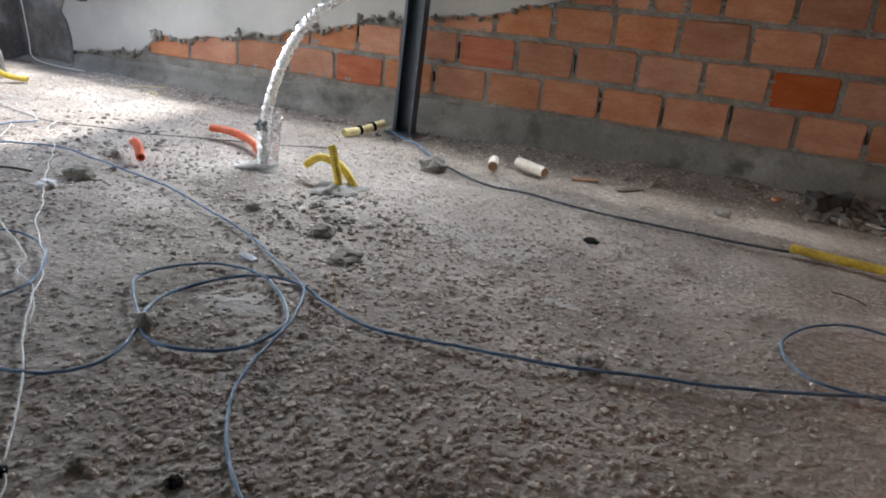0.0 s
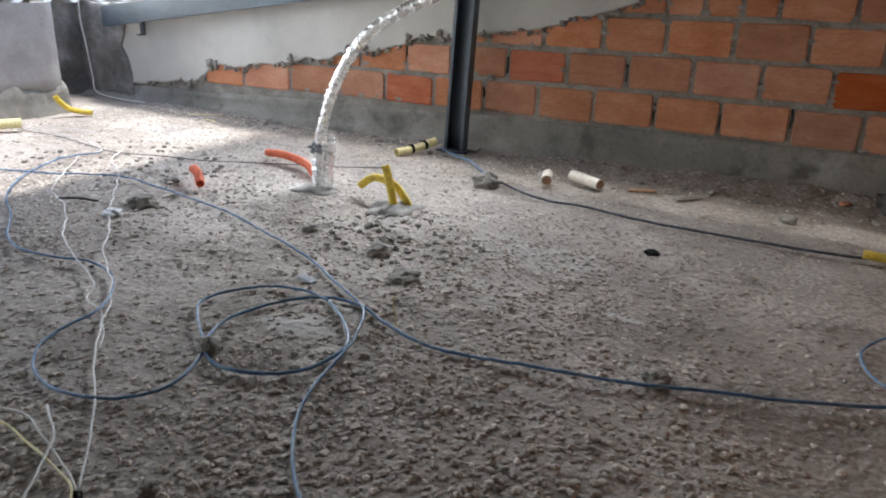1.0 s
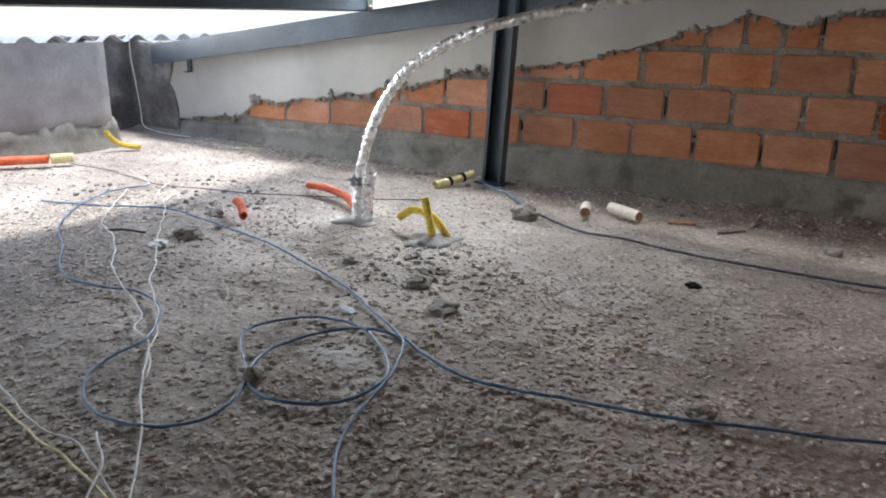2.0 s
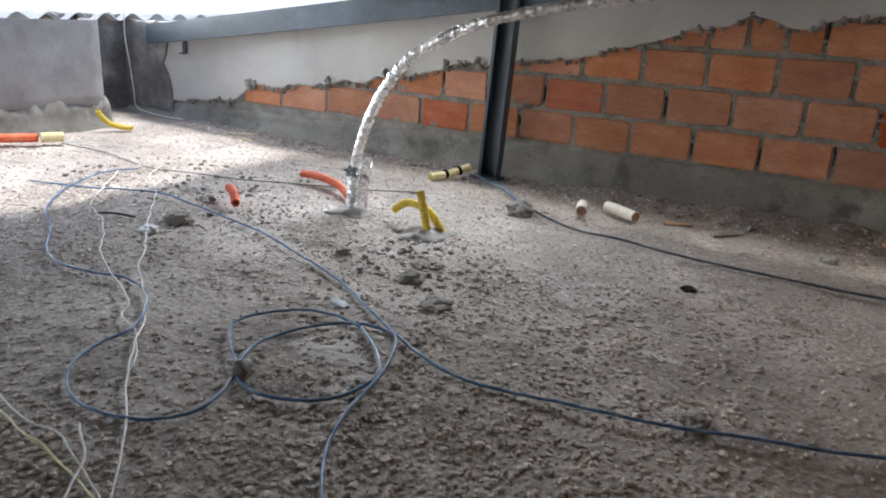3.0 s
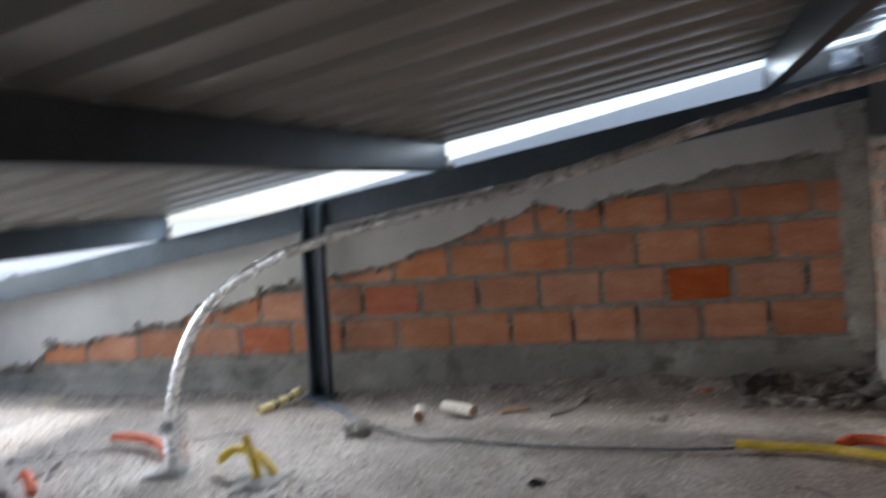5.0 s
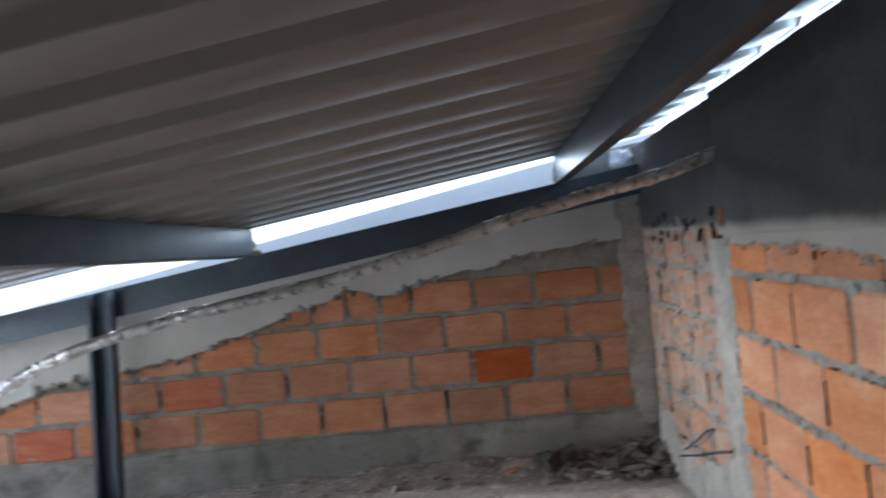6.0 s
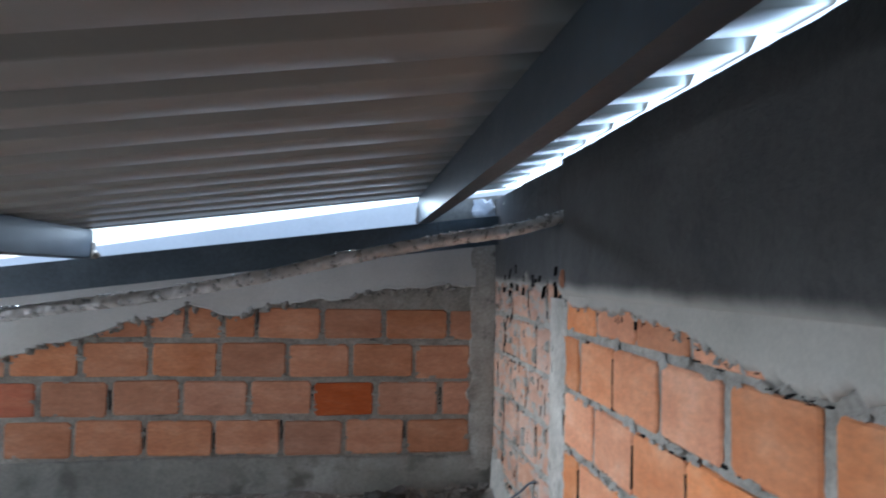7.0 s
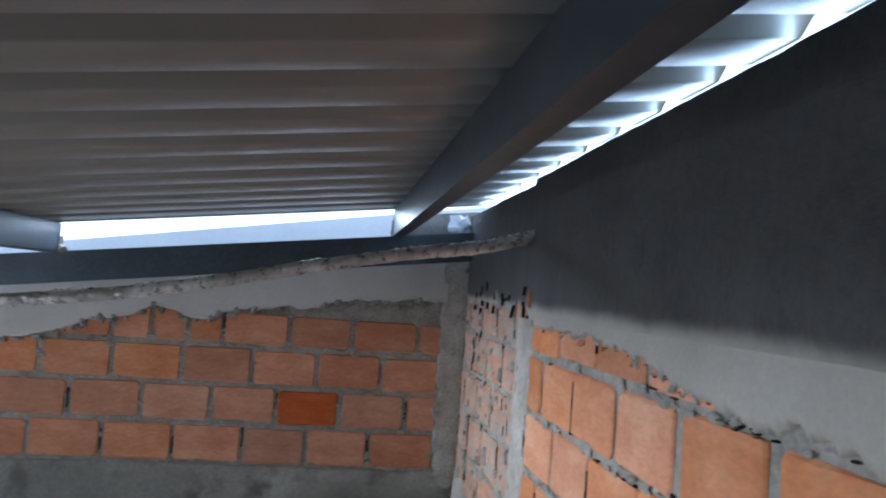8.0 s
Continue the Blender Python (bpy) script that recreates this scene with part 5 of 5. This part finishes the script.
    # nicks left open in the mortar beds
    for i in range(150):
        y, z = -2.6 + 2.5 * rng.random() ** 0.8, -0.0015 + 0.147 * rng.randrange(6) + rng.choice((-0.011, 0.011))
        if z > side_edge(y) - 0.01:
            continue
        x = RIGHT - 0.0015 + (0.013 if y > -1.03 else 0)
        for q in range(rng.randrange(1, 4)):
            box_into(crack_and_shade, x, x + 0.012, y + q * 0.009, y + q * 0.009 + rng.uniform(0.006, 0.014), z - rng.uniform(0.0008, 0.003), z + rng.uniform(0.0008, 0.004))
    # black slivers below the torn plaster edge stand in for its shadow
    for i in range(45):
        y = rng.uniform(-2.6, -1.05)
        z, a, n = side_edge(y) - rng.uniform(0.0, 0.014), rng.uniform(-1.2, 1.2), rng.randrange(1, 4)
        for q in range(n):
            r = rng.uniform(0.0004, 0.0014)
            yq, zq = y + 0.006 * q * math.cos(a), z + 0.006 * q * math.sin(a)
            box_into(crack_and_shade, RIGHT - 0.0042, RIGHT + 0.01, yq - 0.0042, yq + 0.0042, zq - r, zq + r)
    for i in range(55):
        y, z = rng.uniform(-0.99, -0.06), rng.uniform(0.1, 0.93)
        for q in range(rng.randrange(2, 6)):
            r = rng.uniform(0.0006, 0.0032)
            box_into(crack_and_shade, RIGHT + 0.0098, RIGHT + 0.02, y - r, y + r, z + q * 0.007, z + q * 0.007 + 0.008)
            y += rng.uniform(-0.004, 0.004)
    # deep slanting cracks where the corner render meets the bricks
    for i in range(20):
        y, z, lean = rng.uniform(-1.0, -0.15), 0.79 + 0.10 * rng.random() ** 0.8, rng.uniform(-0.006, 0.002)
        for q in range(rng.randrange(2, 7)):
            r = rng.uniform(0.0006, 0.0026)
            box_into(crack_and_shade, RIGHT + 0.0015, RIGHT + 0.02, y - r, y + r, z + q * 0.006, z + q * 0.006 + 0.007)
            y += lean
    part("joint_gap", crack_and_shade, M_BLACK, wall_east, "open cracks between the bricks, painted shade under the plaster edge")


def smears():
    def smear_into(bm, centre, size, flat, axis, seed):
        r = bmesh.ops.create_icosphere(bm, subdivisions=2, radius=1.0)
        off = Vector((seed * 1.7, seed * 0.9, 3))
        for v in r["verts"]:
            k = size * (1 + 0.7 * noise.noise(v.co * 1.7 + off) + 0.4 * noise.noise(v.co * 4 + off))
            p = Vector((v.co.x * k * 1.5, v.co.y * k * 1.5, v.co.z * k * 0.7))
            p[axis] = v.co[axis] * flat
            v.co = p + Vector(centre)
    rng = random.Random(31)
    bm = bmesh.new()
    for i in range(300):
        row = rng.randrange(5)
        row = min(row, 3)
        x, z = rng.uniform(-2.4, 1.1), FAR_COURSES[row][0] - 0.0735 + rng.uniform(-0.012, 0.012)
        if rng.random() < 0.5:
            z += rng.uniform(0.02, 0.13)
            x = rng.choice(FAR_COURSES[row][2]) + rng.uniform(-0.012, 0.012)
        if z > plaster_edge(x):
            continue
        smear_into(bm, (x, -0.003, z), 0.004 + 0.010 * rng.random() ** 1.6, rng.uniform(0.002, 0.0035), 1, i)
    part("mortar_smear", bm, M_MORTAR, wall_north, "mortar smeared over the brick edges")
    bm = bmesh.new()
    for i in range(330):
        row = rng.randrange(6)
        y, z = -2.6 + 2.5 * rng.random() ** 0.7, -0.0015 + 0.147 * row + rng.uniform(-0.012, 0.012)
        if y > -1.0 and rng.random() < 0.75:
            z += rng.uniform(0.0, 0.15)
        if z > side_edge(y):
            continue
        smear_into(bm, (RIGHT + (0.012 if y > -1.03 else -0.002), y, z), rng.uniform(0.005, 0.013) * (1.3 if y > -1 else 1), rng.uniform(0.0022, 0.004), 0, i)
    part("mortar_smear", bm, M_JOINT, wall_east, "mortar smeared over the brick edges")


lay_bricks()
smears()
